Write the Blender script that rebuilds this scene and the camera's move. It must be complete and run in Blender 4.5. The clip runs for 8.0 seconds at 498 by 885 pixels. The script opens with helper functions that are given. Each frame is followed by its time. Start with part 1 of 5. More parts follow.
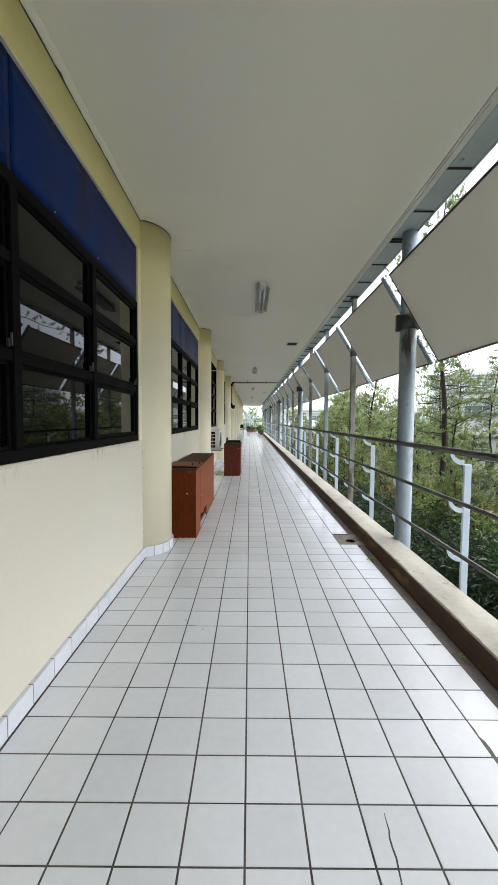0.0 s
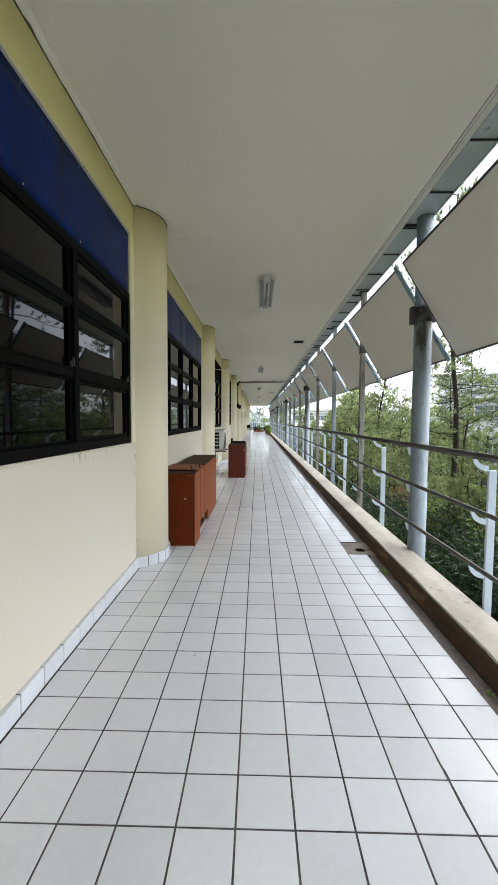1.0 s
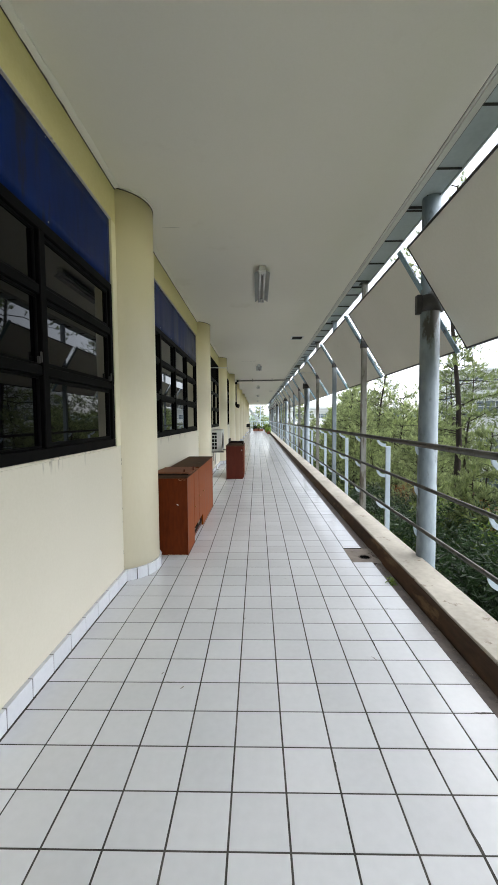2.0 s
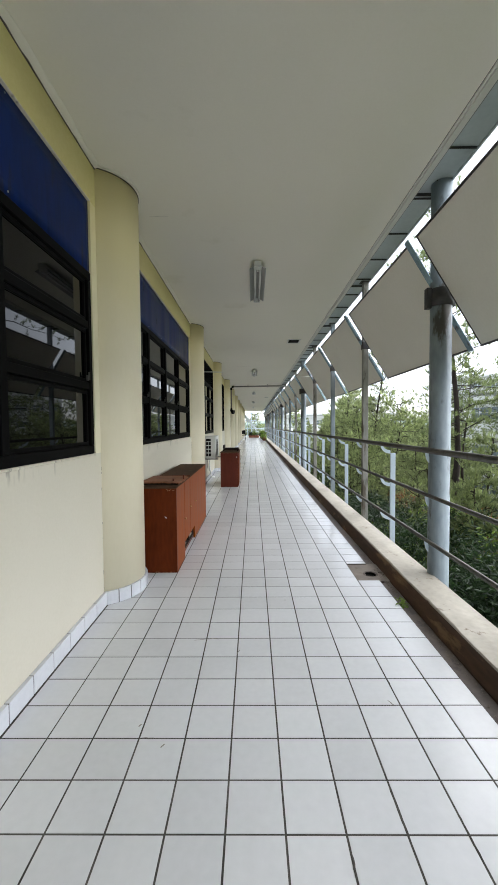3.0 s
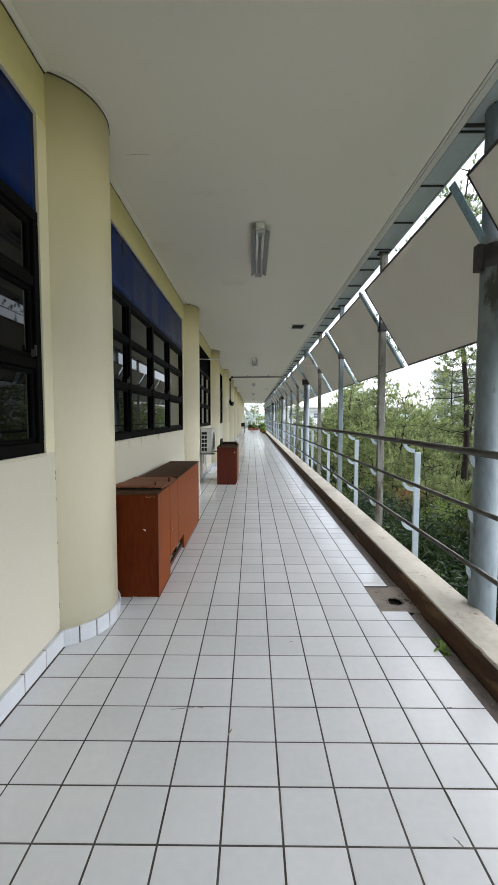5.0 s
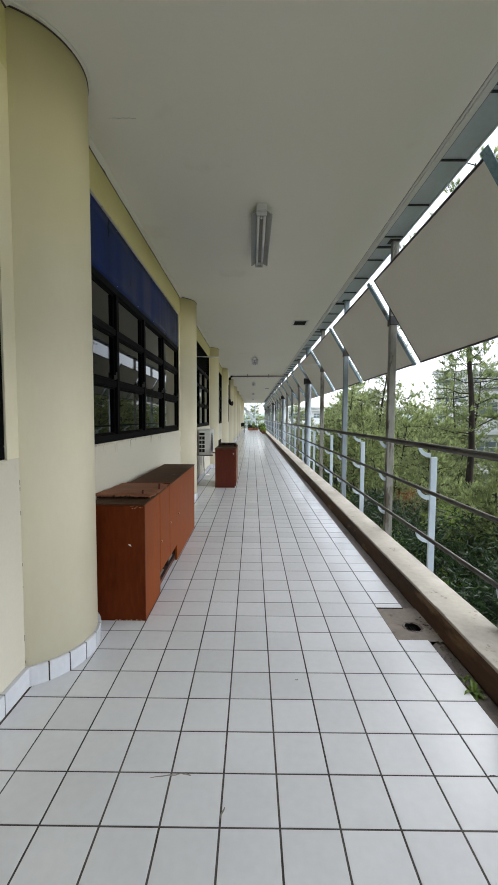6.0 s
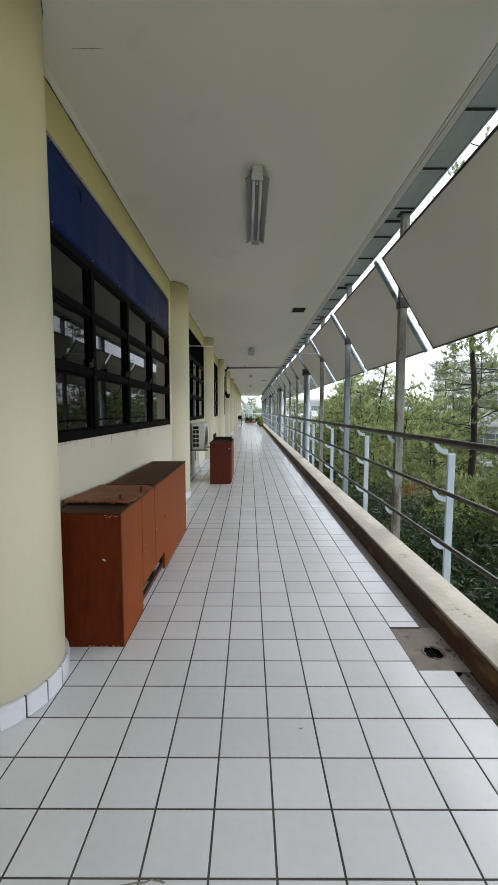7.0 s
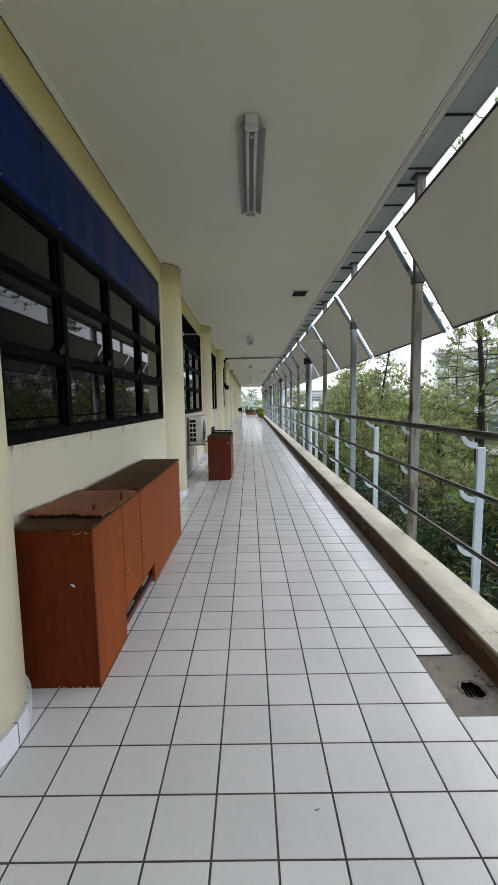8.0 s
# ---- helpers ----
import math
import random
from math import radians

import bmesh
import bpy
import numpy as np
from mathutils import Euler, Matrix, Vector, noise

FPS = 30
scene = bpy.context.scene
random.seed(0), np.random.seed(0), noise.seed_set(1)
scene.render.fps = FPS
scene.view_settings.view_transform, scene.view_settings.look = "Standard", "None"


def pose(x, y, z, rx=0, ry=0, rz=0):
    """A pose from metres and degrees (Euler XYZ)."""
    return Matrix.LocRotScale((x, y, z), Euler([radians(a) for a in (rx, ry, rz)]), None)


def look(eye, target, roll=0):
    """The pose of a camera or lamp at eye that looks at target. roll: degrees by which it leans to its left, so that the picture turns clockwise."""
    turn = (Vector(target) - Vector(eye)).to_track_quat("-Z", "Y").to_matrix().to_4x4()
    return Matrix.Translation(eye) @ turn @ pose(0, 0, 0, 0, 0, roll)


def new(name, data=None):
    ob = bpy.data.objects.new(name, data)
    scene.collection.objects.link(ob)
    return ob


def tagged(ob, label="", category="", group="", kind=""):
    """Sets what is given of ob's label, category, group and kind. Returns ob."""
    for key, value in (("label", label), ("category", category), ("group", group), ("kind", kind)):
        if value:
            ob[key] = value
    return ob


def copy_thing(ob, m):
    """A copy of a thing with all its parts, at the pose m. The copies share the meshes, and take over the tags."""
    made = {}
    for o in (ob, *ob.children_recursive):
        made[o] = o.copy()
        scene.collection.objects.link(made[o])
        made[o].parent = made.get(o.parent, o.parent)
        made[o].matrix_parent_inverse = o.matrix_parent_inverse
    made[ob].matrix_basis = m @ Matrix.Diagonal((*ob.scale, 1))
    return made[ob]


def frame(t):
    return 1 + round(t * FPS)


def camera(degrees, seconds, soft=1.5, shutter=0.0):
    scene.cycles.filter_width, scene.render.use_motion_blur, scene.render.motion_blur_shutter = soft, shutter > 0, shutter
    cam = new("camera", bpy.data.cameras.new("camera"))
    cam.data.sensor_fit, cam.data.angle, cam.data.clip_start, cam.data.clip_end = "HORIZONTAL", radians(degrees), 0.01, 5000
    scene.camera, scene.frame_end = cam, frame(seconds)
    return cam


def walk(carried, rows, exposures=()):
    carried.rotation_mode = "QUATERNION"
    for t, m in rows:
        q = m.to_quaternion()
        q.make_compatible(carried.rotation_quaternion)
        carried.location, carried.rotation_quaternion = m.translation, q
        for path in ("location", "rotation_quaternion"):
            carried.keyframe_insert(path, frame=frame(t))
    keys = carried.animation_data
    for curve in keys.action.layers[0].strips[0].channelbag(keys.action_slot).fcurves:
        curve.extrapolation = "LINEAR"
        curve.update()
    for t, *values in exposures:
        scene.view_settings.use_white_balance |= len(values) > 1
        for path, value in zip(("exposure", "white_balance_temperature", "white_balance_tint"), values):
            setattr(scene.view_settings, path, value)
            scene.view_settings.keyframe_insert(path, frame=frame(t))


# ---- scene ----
cam = camera(64.6, 8.0, soft=0.6)
PATH = [
    (0, (0.006, 0.082, 1.354), (0.003, 2.079, 1.24), 0.4),
    (0.5, (0.013, 0.203, 1.348), (0.042, 2.199, 1.214), 0.4),
    (1, (0.062, 0.365, 1.359), (0.021, 2.361, 1.245), 0.4),
    (1.5, (0.112, 0.489, 1.362), (0.046, 2.484, 1.243), 0.0),
    (2, (0.101, 0.636, 1.365), (0.059, 2.632, 1.246), -0.4),
    (2.2, (0.0905, 0.708, 1.352), (0.073, 2.706, 1.261), -0.5),
    (3.3, (0.118, 1.048, 1.345), (0.0955, 3.046, 1.260), -0.4),
    (3.5, (0.13, 1.109, 1.366), (0.088, 3.106, 1.252), 0.1),
    (4, (0.13, 1.266, 1.357), (0.088, 3.26, 1.215), 0.0),
    (4.2, (0.122, 1.341, 1.345), (0.0825, 3.337, 1.232), -0.2),
    (5.3, (0.097, 1.740, 1.352), (0.085, 3.735, 1.2125), 0.2),
    (5.5, (0.103, 1.806, 1.369), (0.065, 3.8, 1.219), 0.6),
    (6, (0.1, 1.979, 1.353), (0.085, 3.975, 1.229), 0.3),
    (6.5, (0.085, 2.174, 1.354), (0.132, 4.167, 1.195), 0.6),
    (7, (0.117, 2.363, 1.353), (0.115, 4.357, 1.192), 0.1),
    (7.5, (0.142, 2.547, 1.348), (0.096, 4.537, 1.154), 0.7),
    (8, (0.136, 2.765, 1.348), (0.128, 4.755, 1.146), -0.9),
]
walk(cam, [(t, look(eye, target, roll)) for t, eye, target, roll in PATH], [(0, 1.67), (3.5, 1.59), (5.5, 1.48), (8, 1.33)])
# ---------------------------------------------------------------- world and light
world = bpy.data.worlds.new("world")
scene.world = world
world.use_nodes = True
wn, wl = world.node_tree.nodes, world.node_tree.links
wn.clear()
w_out = wn.new("ShaderNodeOutputWorld")
w_bg = wn.new("ShaderNodeBackground")
w_sky = wn.new("ShaderNodeTexSky")
w_sky.sky_type = "NISHITA"
w_sky.sun_disc = False
w_sky.sun_elevation = radians(42)
w_sky.sun_rotation = radians(85)
w_sky.air_density, w_sky.dust_density, w_sky.ozone_density = 1.0, 1.5, 1.0
w_hs = wn.new("ShaderNodeHueSaturation")      # thin cloud takes the blue out of the sky
w_hs.inputs["Saturation"].default_value = 0.22
wl.new(w_sky.outputs[0], w_hs.inputs["Color"])
w_tint = wn.new("ShaderNodeMix")
w_tint.data_type, w_tint.blend_type = "RGBA", "MULTIPLY"
w_tint.inputs["Factor"].default_value = 1.0
w_tint.inputs["B"].default_value = (0.955, 1.0, 1.075, 1)
wl.new(w_hs.outputs[0], w_tint.inputs["A"])
wl.new(w_tint.outputs["Result"], w_bg.inputs["Color"])
w_bg.inputs["Strength"].default_value = 0.15
wl.new(w_bg.outputs[0], w_out.inputs["Surface"])

sun = new("sun", bpy.data.lights.new("sun", "SUN"))
sun.data.energy, sun.data.angle, sun.data.color = 1.9, radians(100), (1.0, 0.975, 0.965)
sun.matrix_world = look((34, 9, 30), (0, 6, 0))

# ---------------------------------------------------------------- materials


def surf(name, c1, c2, rough=0.6, metal=0.0, s1=2.0, s2=45.0, bump=0.15, rnd=0.0, island=0.0, stretch=(1, 1, 1),
         spots=None, spot_scale=9.0, spot_cut=0.66, spec=0.5, rough_var=0.12):
    """Two scales of noise between two colours, optional stains, random shift per piece."""
    m = bpy.data.materials.new(name)
    m.use_nodes = True
    nt = m.node_tree
    n, l = nt.nodes, nt.links
    b = n["Principled BSDF"]
    geo = n.new("ShaderNodeNewGeometry")
    mp = n.new("ShaderNodeMapping")
    mp.inputs["Scale"].default_value = stretch
    l.new(geo.outputs["Position"], mp.inputs["Vector"])
    big, fine = n.new("ShaderNodeTexNoise"), n.new("ShaderNodeTexNoise")
    big.inputs["Scale"].default_value, big.inputs["Detail"].default_value = s1, 5
    fine.inputs["Scale"].default_value, fine.inputs["Detail"].default_value = s2, 3
    l.new(mp.outputs[0], big.inputs["Vector"])
    l.new(mp.outputs[0], fine.inputs["Vector"])
    mx = n.new("ShaderNodeMath")
    mx.operation = "MULTIPLY_ADD"
    mx.inputs[1].default_value = 0.35
    l.new(fine.outputs["Fac"], mx.inputs[0])
    half = n.new("ShaderNodeMath")
    half.operation = "MULTIPLY"
    half.inputs[1].default_value = 0.65
    l.new(big.outputs["Fac"], half.inputs[0])
    l.new(half.outputs[0], mx.inputs[2])
    ramp = n.new("ShaderNodeValToRGB")
    ramp.color_ramp.elements[0].position, ramp.color_ramp.elements[1].position = 0.33, 0.67
    ramp.color_ramp.elements[0].color, ramp.color_ramp.elements[1].color = (*c1, 1), (*c2, 1)
    l.new(mx.outputs[0], ramp.inputs["Fac"])
    col = ramp.outputs["Color"]
    if spots:
        sn = n.new("ShaderNodeTexNoise")
        sn.inputs["Scale"].default_value, sn.inputs["Detail"].default_value, sn.inputs["Roughness"].default_value = spot_scale, 6, 0.65
        l.new(mp.outputs[0], sn.inputs["Vector"])
        sr = n.new("ShaderNodeValToRGB")
        sr.color_ramp.elements[0].position, sr.color_ramp.elements[1].position = spot_cut, spot_cut + 0.07
        l.new(sn.outputs["Fac"], sr.inputs["Fac"])
        mm = n.new("ShaderNodeMix")
        mm.data_type = "RGBA"
        l.new(sr.outputs["Color"], mm.inputs["Factor"])
        l.new(col, mm.inputs["A"])
        mm.inputs["B"].default_value = (*spots, 1)
        col = mm.outputs["Result"]
    if rnd or island:
        src = n.new("ShaderNodeObjectInfo").outputs["Random"] if rnd else geo.outputs["Random Per Island"]
        amt = rnd or island
        mr = n.new("ShaderNodeMapRange")
        mr.inputs["To Min"].default_value, mr.inputs["To Max"].default_value = 1 - amt, 1 + amt
        l.new(src, mr.inputs["Value"])
        hv = n.new("ShaderNodeHueSaturation")
        l.new(mr.outputs["Result"], hv.inputs["Value"])
        l.new(col, hv.inputs["Color"])
        col = hv.outputs[0]
    l.new(col, b.inputs["Base Color"])
    rr = n.new("ShaderNodeMapRange")
    rr.inputs["To Min"].default_value, rr.inputs["To Max"].default_value = max(0.02, rough - rough_var), min(1, rough + rough_var)
    l.new(big.outputs["Fac"], rr.inputs["Value"])
    l.new(rr.outputs["Result"], b.inputs["Roughness"])
    b.inputs["Metallic"].default_value = metal
    b.inputs["Specular IOR Level"].default_value = spec
    if bump:
        bp = n.new("ShaderNodeBump")
        bp.inputs["Strength"].default_value, bp.inputs["Distance"].default_value = bump, 0.004
        l.new(mx.outputs[0], bp.inputs["Height"])
        l.new(bp.outputs[0], b.inputs["Normal"])
    return m


def leafy(name, c1, c2, rough=0.55):
    """Foliage: colour by leaf and by clump, some light through the blade."""
    m = bpy.data.materials.new(name)
    m.use_nodes = True
    n, l = m.node_tree.nodes, m.node_tree.links
    b = n["Principled BSDF"]
    geo = n.new("ShaderNodeNewGeometry")
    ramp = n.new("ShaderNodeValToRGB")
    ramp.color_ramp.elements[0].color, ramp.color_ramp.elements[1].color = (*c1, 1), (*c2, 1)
    # Clump noise puts highlights and dark gaps of the crown into the colour.
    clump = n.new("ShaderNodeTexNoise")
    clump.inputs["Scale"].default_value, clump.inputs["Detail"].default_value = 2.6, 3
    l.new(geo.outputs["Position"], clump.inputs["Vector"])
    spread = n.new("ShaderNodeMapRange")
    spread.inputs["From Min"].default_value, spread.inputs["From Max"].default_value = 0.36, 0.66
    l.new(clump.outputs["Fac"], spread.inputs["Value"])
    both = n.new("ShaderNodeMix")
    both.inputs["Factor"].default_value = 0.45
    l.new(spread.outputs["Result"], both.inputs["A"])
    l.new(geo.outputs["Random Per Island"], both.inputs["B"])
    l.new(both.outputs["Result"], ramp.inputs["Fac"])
    oi = n.new("ShaderNodeObjectInfo")
    mr = n.new("ShaderNodeMapRange")
    mr.inputs["To Min"].default_value, mr.inputs["To Max"].default_value = 0.75, 1.25
    l.new(oi.outputs["Random"], mr.inputs["Value"])
    hv = n.new("ShaderNodeHueSaturation")
    l.new(mr.outputs["Result"], hv.inputs["Value"])
    l.new(ramp.outputs["Color"], hv.inputs["Color"])
    l.new(hv.outputs[0], b.inputs["Base Color"])
    b.inputs["Roughness"].default_value = rough
    tr = n.new("ShaderNodeBsdfTranslucent")
    l.new(hv.outputs[0], tr.inputs["Color"])
    mix = n.new("ShaderNodeMixShader")
    mix.inputs[0].default_value = 0.40
    l.new(b.outputs[0], mix.inputs[1])
    l.new(tr.outputs[0], mix.inputs[2])
    l.new(mix.outputs[0], n["Material Output"].inputs["Surface"])
    return m


M_TILE = surf("glazed_tile", (0.605, 0.622, 0.642), (0.675, 0.69, 0.712), 0.17, spec=0.36, s1=1.3, s2=30, bump=0.015, rnd=0.045, spots=(0.52, 0.53, 0.52), spot_scale=9, spot_cut=0.735, rough_var=0.05)
M_TILE_FAR = surf("glazed_tile_joined", (0.605, 0.622, 0.642), (0.675, 0.69, 0.712), 0.17, spec=0.36, s1=1.3, s2=30, bump=0.015, island=0.045, rough_var=0.05)
M_GROUT = surf("dark_grout", (0.040, 0.038, 0.035), (0.125, 0.118, 0.110), 0.95, s1=4, spec=0.1)
M_SKIRT = surf("skirting_tile", (0.55, 0.575, 0.62), (0.63, 0.65, 0.69), 0.2, s1=3, bump=0.02, rnd=0.05)
M_WALL = surf("pale_cream_wall_paint", (0.59, 0.557, 0.458), (0.64, 0.607, 0.512), 0.5, s1=0.9, s2=60, bump=0.12, spots=(0.565, 0.53, 0.44), spot_scale=2.2, spot_cut=0.68)
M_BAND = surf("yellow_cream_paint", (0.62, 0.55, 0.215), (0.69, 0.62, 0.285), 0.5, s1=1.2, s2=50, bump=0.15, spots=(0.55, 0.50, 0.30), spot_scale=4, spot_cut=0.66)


def add_streaks(m, z_top, z_low):
    """Grey mould drips that start under the sill and fade out downwards."""
    n, l = m.node_tree.nodes, m.node_tree.links
    b = n["Principled BSDF"]
    src = b.inputs["Base Color"].links[0].from_socket
    geo = n.new("ShaderNodeNewGeometry")
    mp = n.new("ShaderNodeMapping")
    mp.inputs["Scale"].default_value = (1, 1, 0.16)
    l.new(geo.outputs["Position"], mp.inputs["Vector"])
    drip = n.new("ShaderNodeTexNoise")
    drip.inputs["Scale"].default_value, drip.inputs["Detail"].default_value = 26, 4
    l.new(mp.outputs[0], drip.inputs["Vector"])
    patch = n.new("ShaderNodeTexNoise")
    patch.inputs["Scale"].default_value = 2.3
    l.new(geo.outputs["Position"], patch.inputs["Vector"])
    sep = n.new("ShaderNodeSeparateXYZ")
    l.new(geo.outputs["Position"], sep.inputs[0])
    zr = n.new("ShaderNodeMapRange")
    zr.inputs["From Min"].default_value, zr.inputs["From Max"].default_value = z_low, z_top
    l.new(sep.outputs["Z"], zr.inputs["Value"])
    d1, d2 = n.new("ShaderNodeMapRange"), n.new("ShaderNodeMapRange")
    d1.inputs["From Min"].default_value, d1.inputs["From Max"].default_value = 0.56, 0.68
    d2.inputs["From Min"].default_value, d2.inputs["From Max"].default_value = 0.47, 0.57
    l.new(drip.outputs["Fac"], d1.inputs["Value"])
    l.new(patch.outputs["Fac"], d2.inputs["Value"])
    p1, p2, p3 = (n.new("ShaderNodeMath") for _ in range(3))
    for p in (p1, p2, p3):
        p.operation = "MULTIPLY"
    l.new(d1.outputs["Result"], p1.inputs[0])
    l.new(d2.outputs["Result"], p1.inputs[1])
    l.new(p1.outputs[0], p2.inputs[0])
    l.new(zr.outputs["Result"], p2.inputs[1])
    l.new(p2.outputs[0], p3.inputs[0])
    p3.inputs[1].default_value = 1.0
    mm = n.new("ShaderNodeMix")
    mm.data_type = "RGBA"
    l.new(p3.outputs[0], mm.inputs["Factor"])
    l.new(src, mm.inputs["A"])
    mm.inputs["B"].default_value = (0.16, 0.15, 0.12, 1)
    l.new(mm.outputs["Result"], b.inputs["Base Color"])


add_streaks(M_WALL, 1.16, 1.06)
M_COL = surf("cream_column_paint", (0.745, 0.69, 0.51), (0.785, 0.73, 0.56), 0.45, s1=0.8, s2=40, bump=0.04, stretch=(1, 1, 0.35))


def add_light_fade(m, colour, z_low, z_high):
    """Paints the light's yellowing with height into the colour, with a ragged, gradual edge."""
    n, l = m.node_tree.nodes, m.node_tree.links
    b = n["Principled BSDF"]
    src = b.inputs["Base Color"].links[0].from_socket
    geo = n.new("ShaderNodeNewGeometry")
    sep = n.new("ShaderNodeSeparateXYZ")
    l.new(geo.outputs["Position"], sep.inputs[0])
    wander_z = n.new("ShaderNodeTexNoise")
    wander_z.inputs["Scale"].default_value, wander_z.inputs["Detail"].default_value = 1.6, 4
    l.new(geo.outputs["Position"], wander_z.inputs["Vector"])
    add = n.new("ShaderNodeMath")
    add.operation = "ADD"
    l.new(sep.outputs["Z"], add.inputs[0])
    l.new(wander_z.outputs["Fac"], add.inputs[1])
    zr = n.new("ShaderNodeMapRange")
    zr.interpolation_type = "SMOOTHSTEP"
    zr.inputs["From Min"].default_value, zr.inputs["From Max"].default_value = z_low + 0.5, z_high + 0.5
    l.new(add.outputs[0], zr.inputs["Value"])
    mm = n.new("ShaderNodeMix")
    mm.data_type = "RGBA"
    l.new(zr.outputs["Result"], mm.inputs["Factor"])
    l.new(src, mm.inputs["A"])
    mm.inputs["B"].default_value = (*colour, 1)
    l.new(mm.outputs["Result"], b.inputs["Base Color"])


# Upper columns and piers: the warmer light up there is put into the colour.
add_light_fade(M_COL, (0.72, 0.645, 0.33), 1.4, 3.4)
M_CEIL = surf("ceiling_paint", (0.845, 0.818, 0.722), (0.88, 0.852, 0.765), 0.75, s1=0.6, s2=80, bump=0.05, spots=(0.81, 0.78, 0.68), spot_scale=0.9, spot_cut=0.63)
M_TRIM = surf("trim_paint", (0.66, 0.65, 0.60), (0.74, 0.73, 0.68), 0.6, s1=3, bump=0.05)
M_DECK = surf("grey_metal_deck", (0.45, 0.51, 0.54), (0.56, 0.615, 0.64), 0.45, s1=2.5, s2=30, bump=0.08, spots=(0.22, 0.18, 0.14), spot_scale=5, spot_cut=0.66)
M_DARKSTEEL = surf("dark_steel", (0.035, 0.035, 0.04), (0.07, 0.065, 0.06), 0.5, metal=0.3, s1=6, bump=0.08)
M_POLE = surf("weathered_blue_grey_paint", (0.17, 0.215, 0.25), (0.34, 0.40, 0.44), 0.62, s1=4, s2=30, bump=0.12, stretch=(1, 1, 0.3), spots=(0.085, 0.085, 0.075), spot_scale=5, spot_cut=0.56)
M_POLE_B = surf("chalky_peeling_paint", (0.17, 0.165, 0.145), (0.36, 0.36, 0.33), 0.65, s1=6, s2=30, bump=0.15, stretch=(1, 1, 0.3), spots=(0.10, 0.085, 0.062), spot_scale=6, spot_cut=0.52)
M_POST = surf("pale_blue_steel_paint", (0.50, 0.60, 0.70), (0.62, 0.71, 0.80), 0.38, s1=4, bump=0.05, spots=(0.30, 0.27, 0.25), spot_scale=11, spot_cut=0.70)
M_RAIL = surf("dull_metal_rail", (0.075, 0.075, 0.070), (0.15, 0.147, 0.137), 0.38, metal=0.6, s1=5, s2=50, bump=0.08, spots=(0.09, 0.07, 0.055), spot_scale=8, spot_cut=0.60)
M_CURB = surf("worn_concrete_top", (0.33, 0.305, 0.255), (0.49, 0.462, 0.40), 0.85, s1=3.0, s2=26, bump=0.5, spots=(0.15, 0.11, 0.075), spot_scale=8, spot_cut=0.62)
# Kerb sides: much darker and browner than the cap, with ochre spots.
M_CURB_SIDE = surf("brown_stained_concrete", (0.038, 0.019, 0.010), (0.110, 0.056, 0.030), 0.7, s1=3.2, s2=22, bump=0.5, stretch=(1, 0.4, 2.0), spots=(0.19, 0.115, 0.058), spot_scale=4, spot_cut=0.58)
M_GUTTER = surf("wet_grimy_cement", (0.058, 0.042, 0.033), (0.12, 0.093, 0.075), 0.55, s1=4, s2=26, bump=0.6, spots=(0.055, 0.042, 0.034), spot_scale=7, spot_cut=0.55)
M_CEMENT = surf("bare_cement", (0.125, 0.104, 0.084), (0.215, 0.182, 0.15), 0.7, s1=7, s2=40, bump=0.3, spots=(0.10, 0.078, 0.058), spot_scale=9, spot_cut=0.58)
M_SHADE = surf("sunshade_board", (0.725, 0.71, 0.625), (0.785, 0.77, 0.69), 0.7, s1=1.2, s2=50, bump=0.05, spots=(0.61, 0.59, 0.52), spot_scale=1.4, spot_cut=0.64)
M_SKIN = surf("bounce_cut_sheet", (0.07, 0.075, 0.075), (0.12, 0.125, 0.12), 0.7, s1=2, s2=20, bump=0.1)
M_ARM = surf("blue_arm_paint", (0.10, 0.17, 0.20), (0.30, 0.45, 0.52), 0.45, s1=3, bump=0.06, spots=(0.06, 0.06, 0.06), spot_scale=5, spot_cut=0.56)
M_FRAME = surf("black_aluminium", (0.003, 0.003, 0.0035), (0.006, 0.0058, 0.0055), 0.6, s1=5, bump=0.04, spec=0.03)
M_GLASS = surf("dark_tinted_glass", (0.0012, 0.0012, 0.0015), (0.002, 0.002, 0.0024), 0.02, s1=1, bump=0.0, rough_var=0.005, spec=0.21)
M_BLUE = surf("navy_panel", (0.0008, 0.008, 0.050), (0.0020, 0.018, 0.110), 0.32, s1=2.2, s2=12, bump=0.05, spec=0.06, stretch=(1, 2.5, 0.5), spots=(0.010, 0.014, 0.038), spot_scale=1.8, spot_cut=0.57)
# Cabinet end carries its shade in this darker veneer; M_DOOR is the lit front.
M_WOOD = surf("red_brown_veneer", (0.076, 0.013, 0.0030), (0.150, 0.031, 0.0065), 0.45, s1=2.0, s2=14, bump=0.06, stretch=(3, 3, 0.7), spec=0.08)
M_WOOD_D = surf("dark_red_veneer", (0.075, 0.012, 0.006), (0.12, 0.022, 0.010), 0.42, s1=2.0, s2=14, bump=0.06, stretch=(6, 6, 0.7), spec=0.25)
M_DOOR = surf("orange_brown_lit_veneer", (0.165, 0.038, 0.008), (0.245, 0.063, 0.012), 0.5, s1=2.0, s2=14, bump=0.05, stretch=(6, 6, 0.7), spec=0.06)
M_TOP = surf("dusty_brown_top", (0.050, 0.027, 0.016), (0.098, 0.056, 0.034), 0.7, s1=3, s2=20, bump=0.1, spec=0.07, spots=(0.12, 0.09, 0.07), spot_scale=5, spot_cut=0.66)
